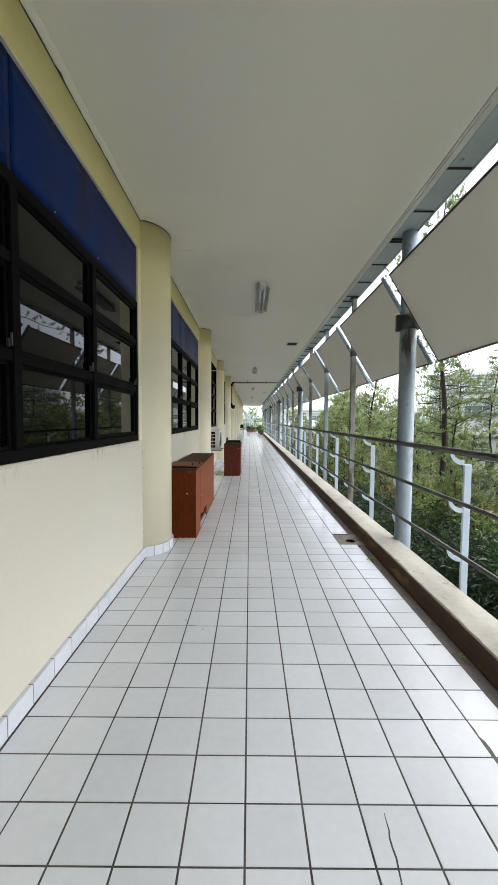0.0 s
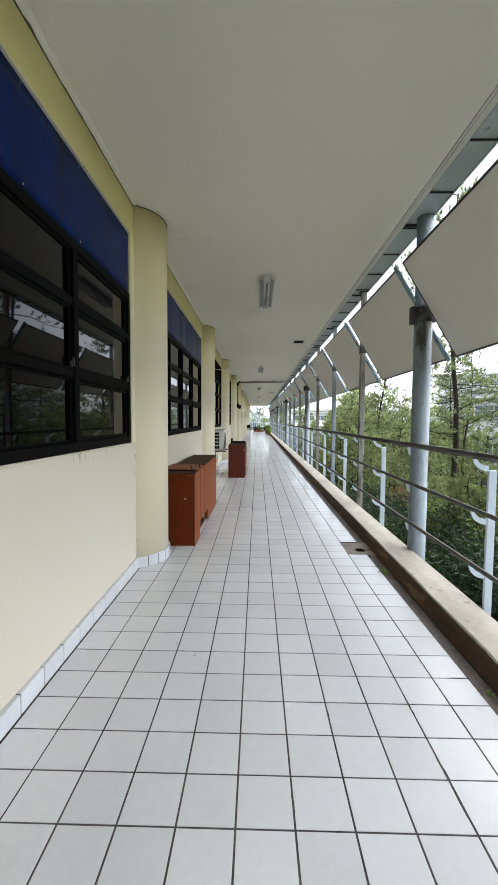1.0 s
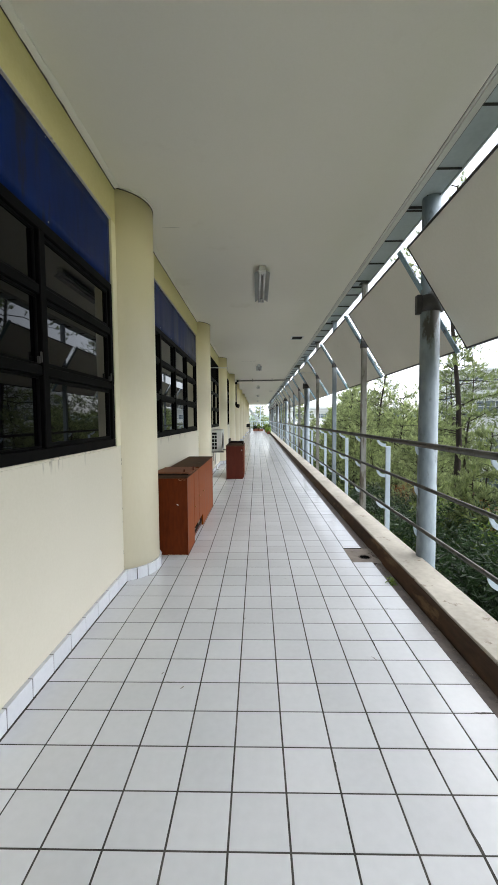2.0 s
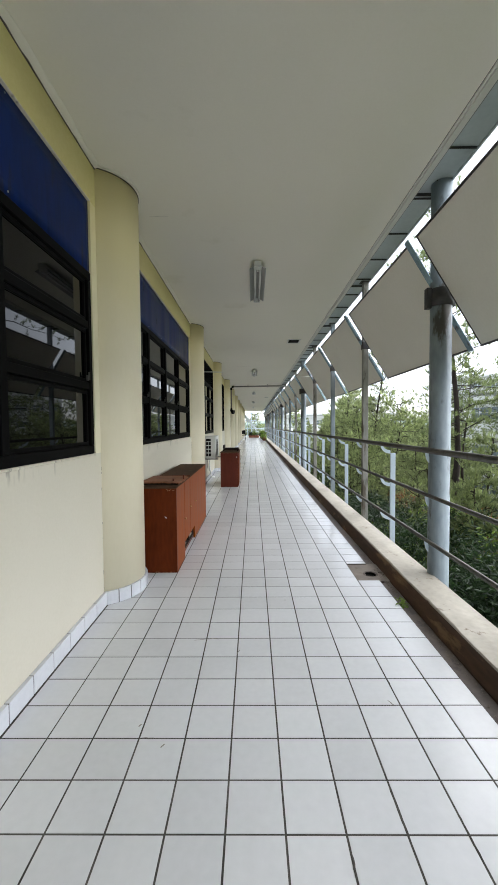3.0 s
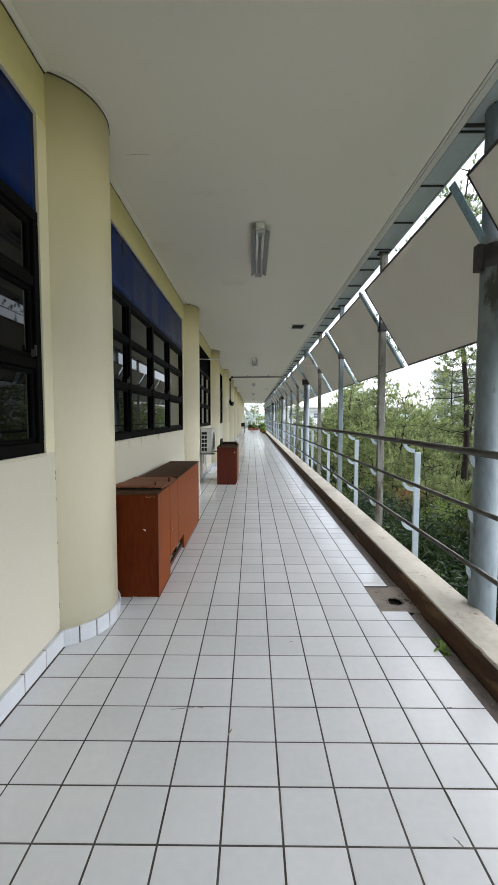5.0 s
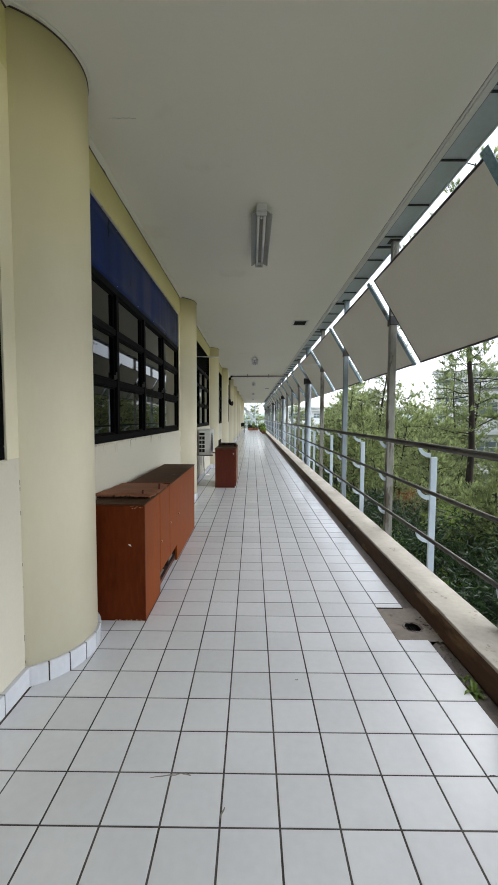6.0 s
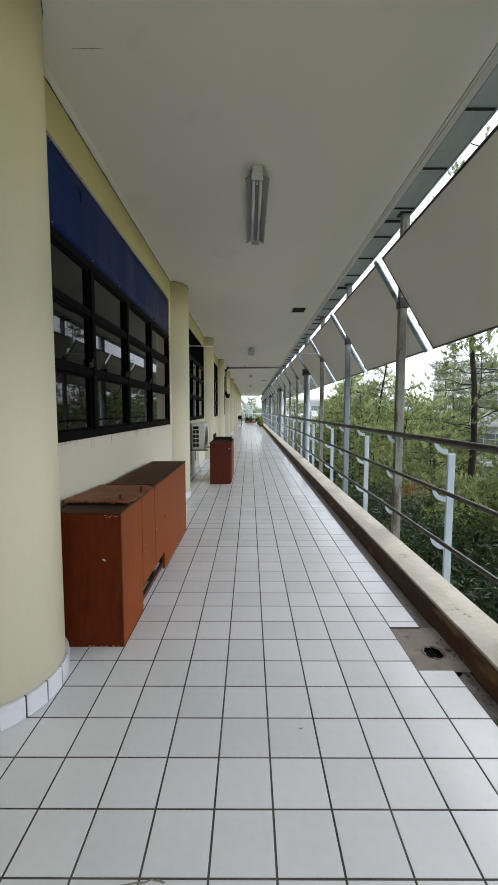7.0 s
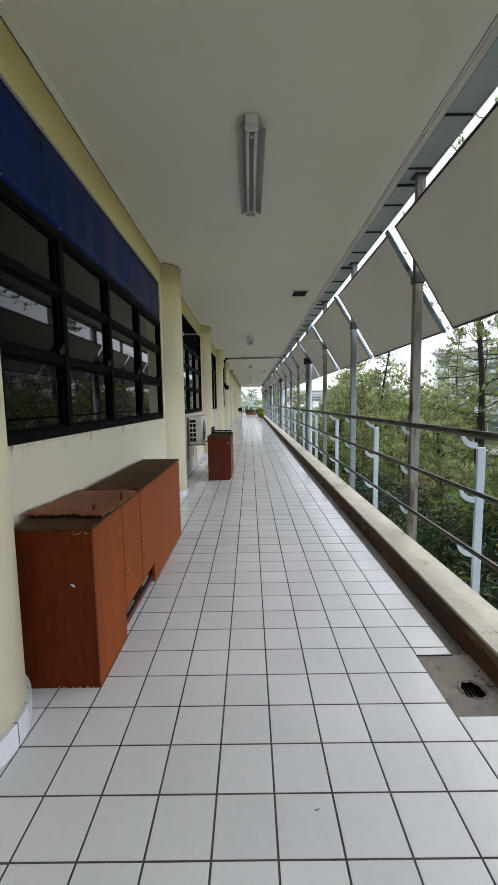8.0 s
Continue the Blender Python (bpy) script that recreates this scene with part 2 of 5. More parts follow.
M_PLY = surf("weathered_plywood", (0.14, 0.048, 0.022), (0.26, 0.104, 0.050), 0.65, s1=3, s2=22, bump=0.25, stretch=(1, 5, 1), spec=0.25, spots=(0.07, 0.035, 0.022), spot_scale=7, spot_cut=0.64)
M_RAW = surf("splintered_wood", (0.32, 0.19, 0.10), (0.50, 0.33, 0.19), 0.8, s1=20, bump=0.3)
# Near-black puts the dark of recesses into the colour; dark wood shares it.
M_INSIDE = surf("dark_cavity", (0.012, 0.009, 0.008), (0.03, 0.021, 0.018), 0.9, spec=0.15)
M_WHITE = surf("white_enamel", (0.66, 0.67, 0.65), (0.74, 0.745, 0.73), 0.35, s1=4, bump=0.02, spots=(0.50, 0.49, 0.45), spot_scale=6, spot_cut=0.68)
M_TUBE = surf("fluorescent_tube_glass", (0.74, 0.75, 0.75), (0.8, 0.8, 0.8), 0.2, s1=4, bump=0)
M_LOUVRE = surf("lamp_reflector", (0.36, 0.37, 0.37), (0.46, 0.47, 0.46), 0.35, metal=0.5, s1=4, bump=0.02)
M_BLACK = surf("black_plastic", (0.008, 0.008, 0.008), (0.018, 0.018, 0.018), 0.6, s1=8, spec=0.12)
M_BRASS = surf("dull_brass", (0.30, 0.20, 0.09), (0.40, 0.28, 0.13), 0.35, metal=0.9, s1=20)
M_PIPE = surf("grey_pipe", (0.15, 0.14, 0.125), (0.24, 0.225, 0.20), 0.5, s1=6)
M_DRY = leafy("dry_leaves", (0.16, 0.06, 0.025), (0.36, 0.17, 0.06), 0.7)
M_BARK = surf("rough_bark", (0.016, 0.013, 0.011), (0.048, 0.038, 0.030), 0.9, s1=7, s2=30, bump=0.8, stretch=(1, 1, 0.3), spec=0.2)
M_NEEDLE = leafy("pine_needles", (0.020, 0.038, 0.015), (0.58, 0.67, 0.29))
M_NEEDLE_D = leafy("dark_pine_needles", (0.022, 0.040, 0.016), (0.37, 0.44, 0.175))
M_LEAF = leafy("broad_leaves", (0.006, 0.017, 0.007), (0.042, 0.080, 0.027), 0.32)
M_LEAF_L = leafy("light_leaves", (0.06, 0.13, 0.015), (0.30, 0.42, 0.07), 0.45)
M_GREENROOF = surf("dark_green_roof_sheet", (0.05, 0.11, 0.09), (0.08, 0.15, 0.12), 0.5, s1=0.5, s2=6, bump=0.1)
M_WOODS = leafy("far_woods", (0.07, 0.10, 0.04), (0.30, 0.33, 0.14), 0.7)
M_GROUND = surf("grassy_ground", (0.035, 0.055, 0.016), (0.09, 0.105, 0.04), 0.95, s1=0.4, s2=5, bump=0.6, spots=(0.10, 0.075, 0.05), spot_scale=0.5, spot_cut=0.6)
M_HILL = surf("hazy_hill", (0.22, 0.29, 0.24), (0.30, 0.36, 0.31), 1.0, s1=0.02, s2=0.2, bump=0)
M_BUILD = surf("white_render", (0.80, 0.81, 0.80), (0.86, 0.86, 0.85), 0.7, s1=0.2, s2=3, bump=0.05)
M_BGLASS = surf("blue_grey_window", (0.16, 0.20, 0.24), (0.26, 0.31, 0.35), 0.15, s1=0.5, bump=0)
M_TERRA = surf("terracotta", (0.26, 0.095, 0.06), (0.36, 0.14, 0.09), 0.85, s1=8)
M_STAIR = surf("blue_white_stair_paint", (0.55, 0.62, 0.66), (0.68, 0.74, 0.77), 0.6, s1=3)

# ---------------------------------------------------------------- helpers for meshes


def solid(bm, x0, x1, y0, y1, z0, z1, bevel=0.0, seg=1):
    vs = [bm.verts.new(p) for p in ((x0, y0, z0), (x1, y0, z0), (x1, y1, z0), (x0, y1, z0), (x0, y0, z1), (x1, y0, z1), (x1, y1, z1), (x0, y1, z1))]
    fs = [bm.faces.new([vs[i] for i in q]) for q in ((3, 2, 1, 0), (4, 5, 6, 7), (0, 1, 5, 4), (1, 2, 6, 5), (2, 3, 7, 6), (3, 0, 4, 7))]
    if bevel:
        es = {e for f in fs for e in f.edges}
        bmesh.ops.bevel(bm, geom=list(es), offset=bevel, segments=seg, affect="EDGES", profile=0.5)
    return bm


def box(x0, x1, y0, y1, z0, z1, bevel=0.0, seg=1):
    return solid(bmesh.new(), x0, x1, y0, y1, z0, z1, bevel, seg)


def tube(bm, pts, radii, n=10, caps=True):
    """A round bar along points, with one radius or one for each point."""
    pts = [Vector(p) for p in pts]
    if not isinstance(radii, (list, tuple)):
        radii = [radii] * len(pts)
    rings = []
    up = Vector((0, 0, 1))
    for i, p in enumerate(pts):
        d = (pts[min(i + 1, len(pts) - 1)] - pts[max(i - 1, 0)]).normalized()
        a = d.cross(up if abs(d.z) < 0.95 else Vector((1, 0, 0))).normalized()
        b = a.cross(d).normalized()
        rings.append([bm.verts.new(p + radii[i] * (math.cos(2 * math.pi * k / n) * a + math.sin(2 * math.pi * k / n) * b)) for k in range(n)])
    for r, s in zip(rings, rings[1:]):
        for k in range(n):
            f = bm.faces.new((r[k], r[(k + 1) % n], s[(k + 1) % n], s[k]))
            f.smooth = True
    if caps:
        bm.faces.new(rings[0][::-1])
        bm.faces.new(rings[-1])
    return bm


def rod(p, q, r, n=10):
    return tube(bmesh.new(), [p, q], r, n)


def extrude_profile(pts, y0, y1):
    """A closed outline in x and z, drawn along y."""
    bm = bmesh.new()
    a = [bm.verts.new((x, y0, z)) for x, z in pts]
    b = [bm.verts.new((x, y1, z)) for x, z in pts]
    k = len(pts)
    for i in range(k):
        bm.faces.new((a[i], a[(i + 1) % k], b[(i + 1) % k], b[i]))
    bm.faces.new(a[::-1])
    bm.faces.new(b)
    bmesh.ops.recalc_face_normals(bm, faces=bm.faces)
    return bm


def mesh_of(name, bm, material):
    me = bpy.data.meshes.new(name)
    bmesh.ops.recalc_face_normals(bm, faces=bm.faces)
    bm.to_mesh(me)
    bm.free()
    me.materials.append(material)
    return me


def part(name, bm, material, parent=None, label=""):
    ob = new(name, mesh_of(name, bm, material))
    if parent:
        ob.parent = parent
    return tagged(ob, label)


def piece(name, me, parent, at=(0, 0, 0), turn=0.0):
    ob = new(name, me)
    ob.parent = parent
    ob.location = at
    ob.rotation_euler = (0, 0, turn)
    return ob


def base(name, at=(0, 0, 0), label="", category="", group="", kind=""):
    ob = new(name)
    ob.empty_display_size = 0.1
    ob.location = at
    return tagged(ob, label, category, group, kind)


def raw(name, verts, faces, material):
    me = bpy.data.meshes.new(name)
    me.from_pydata(verts, [], faces)
    me.materials.append(material)
    return me


BAY = 4.32                      # from column to column
COL0, WALL, CEIL = 4.20, -1.03, 3.23
NEAR, FAR = -8.6, 51.6          # ends of the gallery
POLE0, PITCH = 4.22, 2.165
PIT0, PIT1 = 4.325, 4.735      # ends of the drain patch
rng = random.Random(4)
# ---------------------------------------------------------------- large structure
bm = box(-1.24, 1.0, NEAR, FAR, -0.30, -0.0015)
solid(bm, 1.0, 1.19, NEAR, PIT0, -0.30, -0.0015)
solid(bm, 1.0, 1.19, PIT1, FAR, -0.30, -0.0015)
floor = tagged(part("floor", bm, M_GROUT), "tiled gallery floor with dark joints", "floor", kind="structure")

# wall with one opening a bay, between the columns
bays = [COL0 + BAY * k for k in range(-3, 11)]
bm = bmesh.new()
solid(bm, WALL - 0.2, WALL, NEAR, FAR, -0.30, 1.155)
cuts = []
for c in bays:
    y0, y1 = max(NEAR, c + 0.42 - BAY), c - 0.42
    cuts.append((y0, y1))
edges = [NEAR] + [v for c in cuts for v in c] + [FAR]
piers = bmesh.new()
for a, b in zip(edges[0::2], edges[1::2]):
    if b - a > 0.01:
        solid(piers, WALL - 0.2, WALL, a, b, 1.155, 2.93)
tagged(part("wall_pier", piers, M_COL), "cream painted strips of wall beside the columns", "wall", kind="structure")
wall_west = tagged(part("wall_west", bm, M_WALL), "cream painted wall with a window in every bay", "wall", kind="structure")
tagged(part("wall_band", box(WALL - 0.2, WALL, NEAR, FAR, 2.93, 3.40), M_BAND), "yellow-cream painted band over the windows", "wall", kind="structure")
# Out of view; added to shut off the open end behind the camera.
tagged(part("wall_south", box(-1.24, 1.66, NEAR - 0.2, NEAR, -0.3, 3.4), M_WALL), "unseen cream wall added to close the gallery behind the camera", "wall", kind="structure")
# Unseen behind opaque panes; near-black colour stands for the unlit rooms.
tagged(part("wall_inner", box(WALL - 1.0, WALL - 0.9, NEAR, FAR, -0.3, 3.4), M_INSIDE), "unseen near-black wall added for the unlit rooms behind the windows", "wall", kind="structure")

tagged(part("ceiling", box(-1.26, 1.385, NEAR - 0.2, FAR + 1.0, CEIL, CEIL + 0.12), M_CEIL), "plain grey-white painted ceiling", "ceiling", kind="structure")
tagged(part("roof", box(-2.1, 1.70, NEAR - 0.3, FAR + 1.0, CEIL + 0.14, CEIL + 0.3), M_DECK), "flat roof slab over the gallery", "roof", kind="structure")

# stepped trim at the open edge of the ceiling
edge = base("trim", label="white stepped moulding along the open ceiling edge", category="trim", kind="structure")
part("moulding", extrude_profile([(1.385, 3.222), (1.402, 3.222), (1.402, 3.212), (1.436, 3.212), (1.436, 3.222), (1.452, 3.222), (1.452, 3.30), (1.385, 3.30)], NEAR, FAR), M_TRIM, edge)
for x in (1.3815, 1.4535):
    part("groove", box(x, x + 0.0032, NEAR, FAR, 3.2205 if x > 1.4 else 3.2286, 3.2218 if x > 1.4 else 3.2297), M_PIPE, edge, "dark open joint beside the moulding")
deck = base("eaves_deck", label="grey metal deck strip with dark ribs beyond the ceiling edge", category="eaves", kind="structure")
part("deck_sheet", box(1.452, 1.68, NEAR, FAR, 3.275, 3.30), M_DECK, deck)
part("fascia", box(1.68, 1.694, NEAR, FAR, 3.262, 3.42), M_DECK, deck)
rib_me = mesh_of("rib", box(0, 0.225, -0.0045, 0.0045, 3.259, 3.275, 0.002), M_DARKSTEEL)
for k in range(-8, 70):
    y = 5.65 + BAY / 7 * k
    if NEAR < y < FAR:
        piece("rib", rib_me, deck, (1.453, y, 0))

# thin cornice where wall meets ceiling, going round the columns
COL_X, COL_R = -1.180, 0.36
HALF = math.sqrt(COL_R ** 2 - (WALL - COL_X) ** 2)
cor = base("cornice", label="thin cracked white bead along the ceiling", category="trim", kind="structure")


def strip(profile, y0, y1, amp, seed):
    """A moulding along y whose outline wanders a little."""
    bm = bmesh.new()
    n = max(2, int((y1 - y0) / 0.06))
    prev = None
    k = len(profile)
    for i in range(n + 1):
        y = y0 + (y1 - y0) * i / n
        w = amp * (noise.noise((seed, y * 2.5, 0)) + 0.7 * noise.noise((seed, y * 11, 3)))
        ring = [bm.verts.new((x + (max(0.0, w) if q not in (0, k - 1) else 0), y, z + (w if 0 < q < k - 2 else 0))) for q, (x, z) in enumerate(profile)]
        if prev:
            for q in range(k):
                bm.faces.new((prev[q], prev[(q + 1) % k], ring[(q + 1) % k], ring[q]))
        else:
            bm.faces.new(ring)
        prev = ring
    bm.faces.new(prev[::-1])
    return bm


for i, (a, b) in enumerate(zip([NEAR] + [c + HALF for c in bays], [c - HALF for c in bays] + [FAR])):
    if b > a:
        part("bead", strip([(WALL, 3.208), (WALL + 0.008, 3.208), (WALL + 0.036, 3.222), (WALL + 0.036, 3.2295), (WALL, 3.2295)], a, b, 0.018, i), M_CEIL, cor)
        part("shadow_gap", strip([(WALL, 3.199), (WALL + 0.003, 3.199), (WALL + 0.004, 3.205), (WALL + 0.002, 3.2065), (WALL, 3.2065)], a, b, 0.010, i + 40), M_GUTTER, cor)

# round columns half sunk in the wall


def arc_band(r0, r1, a0, a1, z0, z1, n, bev=0.0, smooth=True):
    bm = bmesh.new()
    rows = []
    for i in range(n + 1):
        a = a0 + (a1 - a0) * i / n
        c, s = math.cos(a), math.sin(a)
        rows.append([bm.verts.new((r * c, r * s, z)) for r, z in ((r0, z0), (r1, z0), (r1, z1 - bev), (r1 - bev, z1), (r0, z1))])
    for p, q in zip(rows, rows[1:]):
        for k in range(5):
            f = bm.faces.new((p[k], p[(k + 1) % 5], q[(k + 1) % 5], q[k]))
            f.smooth = smooth and k == 1
    bm.faces.new(rows[0][::-1])
    bm.faces.new(rows[-1])
    return bm


A_COL = math.asin(HALF / COL_R)
column = base("column", (COL_X, COL0, 0), "cream painted round column with a tiled foot", "column", "columns along the wall", "structure")
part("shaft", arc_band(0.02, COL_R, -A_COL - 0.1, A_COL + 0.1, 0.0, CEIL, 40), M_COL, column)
part("bead", arc_band(COL_R, COL_R + 0.018, -A_COL, A_COL, CEIL - 0.012, CEIL, 24), M_CEIL, column)
part("shadow_gap", arc_band(COL_R, COL_R + 0.004, -A_COL, A_COL, CEIL - 0.019, CEIL - 0.012, 24), M_GUTTER, column)
part("tile_bed", arc_band(COL_R - 0.01, COL_R + 0.015, -A_COL, A_COL, 0.0, 0.098, 24), M_GROUT, column)
N_T = 8
st_me = mesh_of("tile", arc_band(COL_R - 0.01, COL_R + 0.019, 0.010, 2 * A_COL / N_T - 0.010, 0.003, 0.102, 4, 0.003, False), M_SKIRT)
for k in range(N_T):
    piece("tile", st_me, column, (0, 0, 0), -A_COL + 2 * A_COL / N_T * k)
for c in bays:
    if c != COL0:
        copy_thing(column, pose(COL_X, c, 0))

# skirting tiles on the flat wall
skirt = base("baseboard", label="pale blue-white skirting tiles", category="baseboard", kind="structure")
sk_me = mesh_of("tile", box(WALL, WALL + 0.024, 0.0030, 0.1970, 0.003, 0.102, 0.002), M_SKIRT)
for a, b in zip([NEAR] + [c + HALF for c in bays], [c - HALF for c in bays] + [FAR]):
    part("tile_bed", box(WALL, WALL + 0.021, a, b, 0, 0.100), M_GROUT, skirt)
    n = int((b - a) / 0.2)
    if b < 22:
        for k in range(n):
            piece("tile", sk_me, skirt, (0, b - 0.2 * (k + 1), 0))
        w = (b - a) - 0.2 * n
        if w > 0.02:
            piece("tile", sk_me, skirt, (0, a, 0)).scale = (1, w / 0.2, 1)
    else:
        bm = bmesh.new()
        for k in range(n):
            solid(bm, WALL, WALL + 0.024, b - 0.2 * k - 0.198, b - 0.2 * k - 0.002, 0.003, 0.102)
        tagged(part("tiles", bm, M_SKIRT, skirt), kind="stuff")

# windows: black frames with dark glass below a navy panel


def frame_bars(x0, x1, bars):
    bm = bmesh.new()
    for y0, y1, z0, z1 in bars:
        solid(bm, x0, x1, y0, y1, z0, z1, 0.004)
    return bm


def drape(y0, y1, fold, seed):
    """A hanging sheet with soft upright folds and a hem that is not quite straight."""
    bm = bmesh.new()
    ny, nz = max(8, int((y1 - y0) / 0.035)), 6
    rows = []
    for layer in (0, 1):
        grid = []
        for i in range(ny + 1):
            y = y0 + (y1 - y0) * i / ny
            f = fold * (noise.noise((seed, y * 3.1, 0)) + 0.5 * noise.noise((seed, y * 8.0, 4)))
            hem = fold * 1.6 * noise.noise((seed, y * 2.2, 9))
            grid.append([bm.verts.new((-0.016 - 0.006 * layer + f * (1.1 - 0.8 * k / nz), y, 2.432 + hem * (1 - k / nz) + 0.494 * k / nz)) for k in range(nz + 1)])
        rows.append(grid)
    for layer in (0, 1):
        for i in range(ny):
            for k in range(nz):
                f = bm.faces.new((rows[layer][i][k], rows[layer][i + 1][k], rows[layer][i + 1][k + 1], rows[layer][i][k + 1]))
                f.smooth = True
    for i in range(ny):
        for k in (0, nz):
            bm.faces.new((rows[0][i][k], rows[0][i + 1][k], rows[1][i + 1][k], rows[1][i][k]))
    for k in range(nz):
        for i in (0, ny):
            bm.faces.new((rows[0][i][k], rows[0][i][k + 1], rows[1][i][k + 1], rows[1][i][k]))
    return bm


def window(name, y0, y1, mull, louvred, rigid):
    w = base(name, (WALL, y0, 0), "black framed window with dark reflecting glass", "window", "gallery windows", "structure")
    L = y1 - y0
    zs = [1.155, 1.63, 2.055, 2.43]
    xo, xi = -0.008, -0.09
    ys = [0.0] + [m - y0 for m in mull] + [L]
    bars = [(0, L, 1.155, 1.215), (0, L, 2.37, 2.43), (0, 0.05, 1.215, 2.37), (L - 0.05, L, 1.215, 2.37)]
    part("window_frame", frame_bars(xi, xo, bars), M_FRAME, w)
    for z in zs[1:3]:
        part("transom", frame_bars(xi + 0.004, xo - 0.003, [(0.05, L - 0.05, z - 0.026, z + 0.026)]), M_FRAME, w)
    for y in ys[1:-1]:
        part("mullion", frame_bars(xi + 0.002, xo + 0.004, [(y - 0.030, y + 0.030, 1.215, 2.37)]), M_FRAME, w)
    for a, b in zip(ys, ys[1:]):
        for z0, z1 in zip(zs, zs[1:]):
            a2, b2 = a + (0.05 if a == 0 else 0.031), b - (0.05 if b == L else 0.031)
            c0, c1 = z0 + (0.06 if z0 == zs[0] else 0.027), z1 - (0.06 if z1 == zs[3] else 0.027)
            s = 0.026 if b == L else 0.015
            sash = part("sash", frame_bars(xi + 0.010, xo - 0.018, [(a2, b2, c0, c0 + s), (a2, b2, c1 - s, c1), (a2, a2 + s, c0 + s, c1 - s), (b2 - s, b2, c0 + s, c1 - s)]), M_FRAME, w)
            part("pane", box(xi + 0.046, xi + 0.052, a2 + s - 0.004, b2 - s + 0.004, c0 + s - 0.004, c1 - s + 0.004), M_GLASS, sash)
    for a, b in zip(ys, ys[1:]):
        y = b - (0.062 if b == L else 0.040)
        catch = part("latch", box(xo - 0.020, xo - 0.004, y - 0.010, y + 0.006, 1.668, 1.705, 0.003), M_DARKSTEEL, w, "small dark window latch")
        part("lever", box(xo - 0.004, xo + 0.006, y - 0.006, y + 0.002, 1.672, 1.728, 0.002), M_DARKSTEEL, catch)
    part("window_sill", box(-0.19, 0.006, 0, L, 1.140, 1.1555, 0.004), M_WALL, w)
    if louvred:
        part("louvre_frame", frame_bars(xi, xo, [(0, L, 2.90, 2.93), (0, 0.04, 2.43, 2.90), (L - 0.04, L, 2.43, 2.90)]), M_FRAME, w)
        for k in range(7):
            part("slat", box(-0.09, -0.035, 0.04, L - 0.04, 2.455 + 0.064 * k, 2.463 + 0.064 * k), M_FRAME, w)
        part("backing", box(-0.12, -0.11, 0, L, 2.43, 2.93), M_INSIDE, w)
    else:
        seams = [0.0, ys[2], L] if rigid and len(ys) > 3 else [0.0, L]
        for q, (a, b) in enumerate(zip(seams, seams[1:])):
            part("panel", drape(a + 0.003, b - 0.003, 0.0015 if rigid else 0.006, y0 + q), M_BLUE, w, "navy blue glossy panel" if rigid else "navy blue sheet with soft upright folds")
        part("panel_trim", box(-0.030, 0.003, 0, L, 2.927, 2.934, 0.002), M_WALL, w, "thin pale strip over the panel")
        bm = bmesh.new()
        for k in range(int(L / 0.6)):
            for z in (2.455, 2.905):
                tube(bm, [(-0.013, 0.15 + 0.6 * k, z), (-0.0095, 0.15 + 0.6 * k, z)], 0.0045, 6)
        part("screws", bm, M_LOUVRE, w)
    return w


for i, (y0, y1) in enumerate(cuts):
    c = y1 + 0.42
    if y1 - y0 < 0.5:
        continue
    if abs(c - COL0) < 0.1:
        mull = [y0 + 0.55, 1.866, 2.76]
    else:
        mull = [c - 3.18, c - 2.34, c - 1.44]
    window("window_%d" % (i + 1), y0, y1, [m for m in mull if y0 + 0.2 < m < y1 - 0.2], c > COL0 + 1.5 * BAY, c < COL0 + 0.5 * BAY)

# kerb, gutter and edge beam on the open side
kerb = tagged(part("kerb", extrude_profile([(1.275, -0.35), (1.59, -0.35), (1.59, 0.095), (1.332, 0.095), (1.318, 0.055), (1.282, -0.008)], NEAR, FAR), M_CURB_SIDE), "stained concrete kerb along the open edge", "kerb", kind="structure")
cap = bmesh.new()
n = 1100
prev = None
for i in range(n + 1):
    y = NEAR + (FAR - NEAR) * i / n
    w = 0.010 * noise.noise((0, y * 2.1, 0)) + 0.006 * noise.noise((3, y * 9, 0)) + 0.05 * max(0.0, noise.noise((5, y * 5.5, 2)) - 0.32)
    h = 0.004 * noise.noise((7, y * 3.0, 1))
    ring = [cap.verts.new(p) for p in ((1.3285 + 0.25 * w, y, 0.091), (1.331 + 0.5 * w, y, 0.0975 + h), (1.3365 + w, y, 0.1035 + h), (1.46, y, 0.103 + h * 0.5), (1.583, y, 0.101), (1.594 + 0.4 * w, y, 0.080))]
    if prev:
        for k in range(5):
            cap.faces.new((prev[k], ring[k], ring[k + 1], prev[k + 1]))
        cap.faces.new((prev[5], ring[5], ring[0], prev[0]))
    prev = ring
part("kerb_cap", cap, M_CURB, kerb, "pale worn cement top with chipped edge")
gut = bmesh.new()
prev = None
for i in range(n + 1):
    y = NEAR + (FAR - NEAR) * i / n
    e = 0.006 * noise.noise((11, y * 6, 0))
    inner, mid = (1.232, 1.245) if PIT0 - 0.01 < y < PIT1 + 0.01 else (1.165, 1.22)
    ring = [gut.verts.new(p) for p in ((inner, y, -0.013 + 0.3 * e), (mid, y, -0.016 + e), (1.28, y, -0.018 - e), (1.335, y, -0.008))]
    if prev:
        for k in range(3):
            gut.faces.new((prev[k], ring[k], ring[k + 1], prev[k + 1]))
    prev = ring
tagged(part("gutter", gut, M_GUTTER), "dirty shallow cement gutter beside the kerb", "gutter", kind="structure")
tagged(part("edge_beam", box(-1.24, 1.588, NEAR, FAR, -0.75, -0.36), M_WALL), "cream edge beam under the gallery floor", "beam", kind="structure")

# ---------------------------------------------------------------- railing, poles and sunshades
railing = base("railing", label="three metal rails on pale blue posts", category="railing", kind="structure")
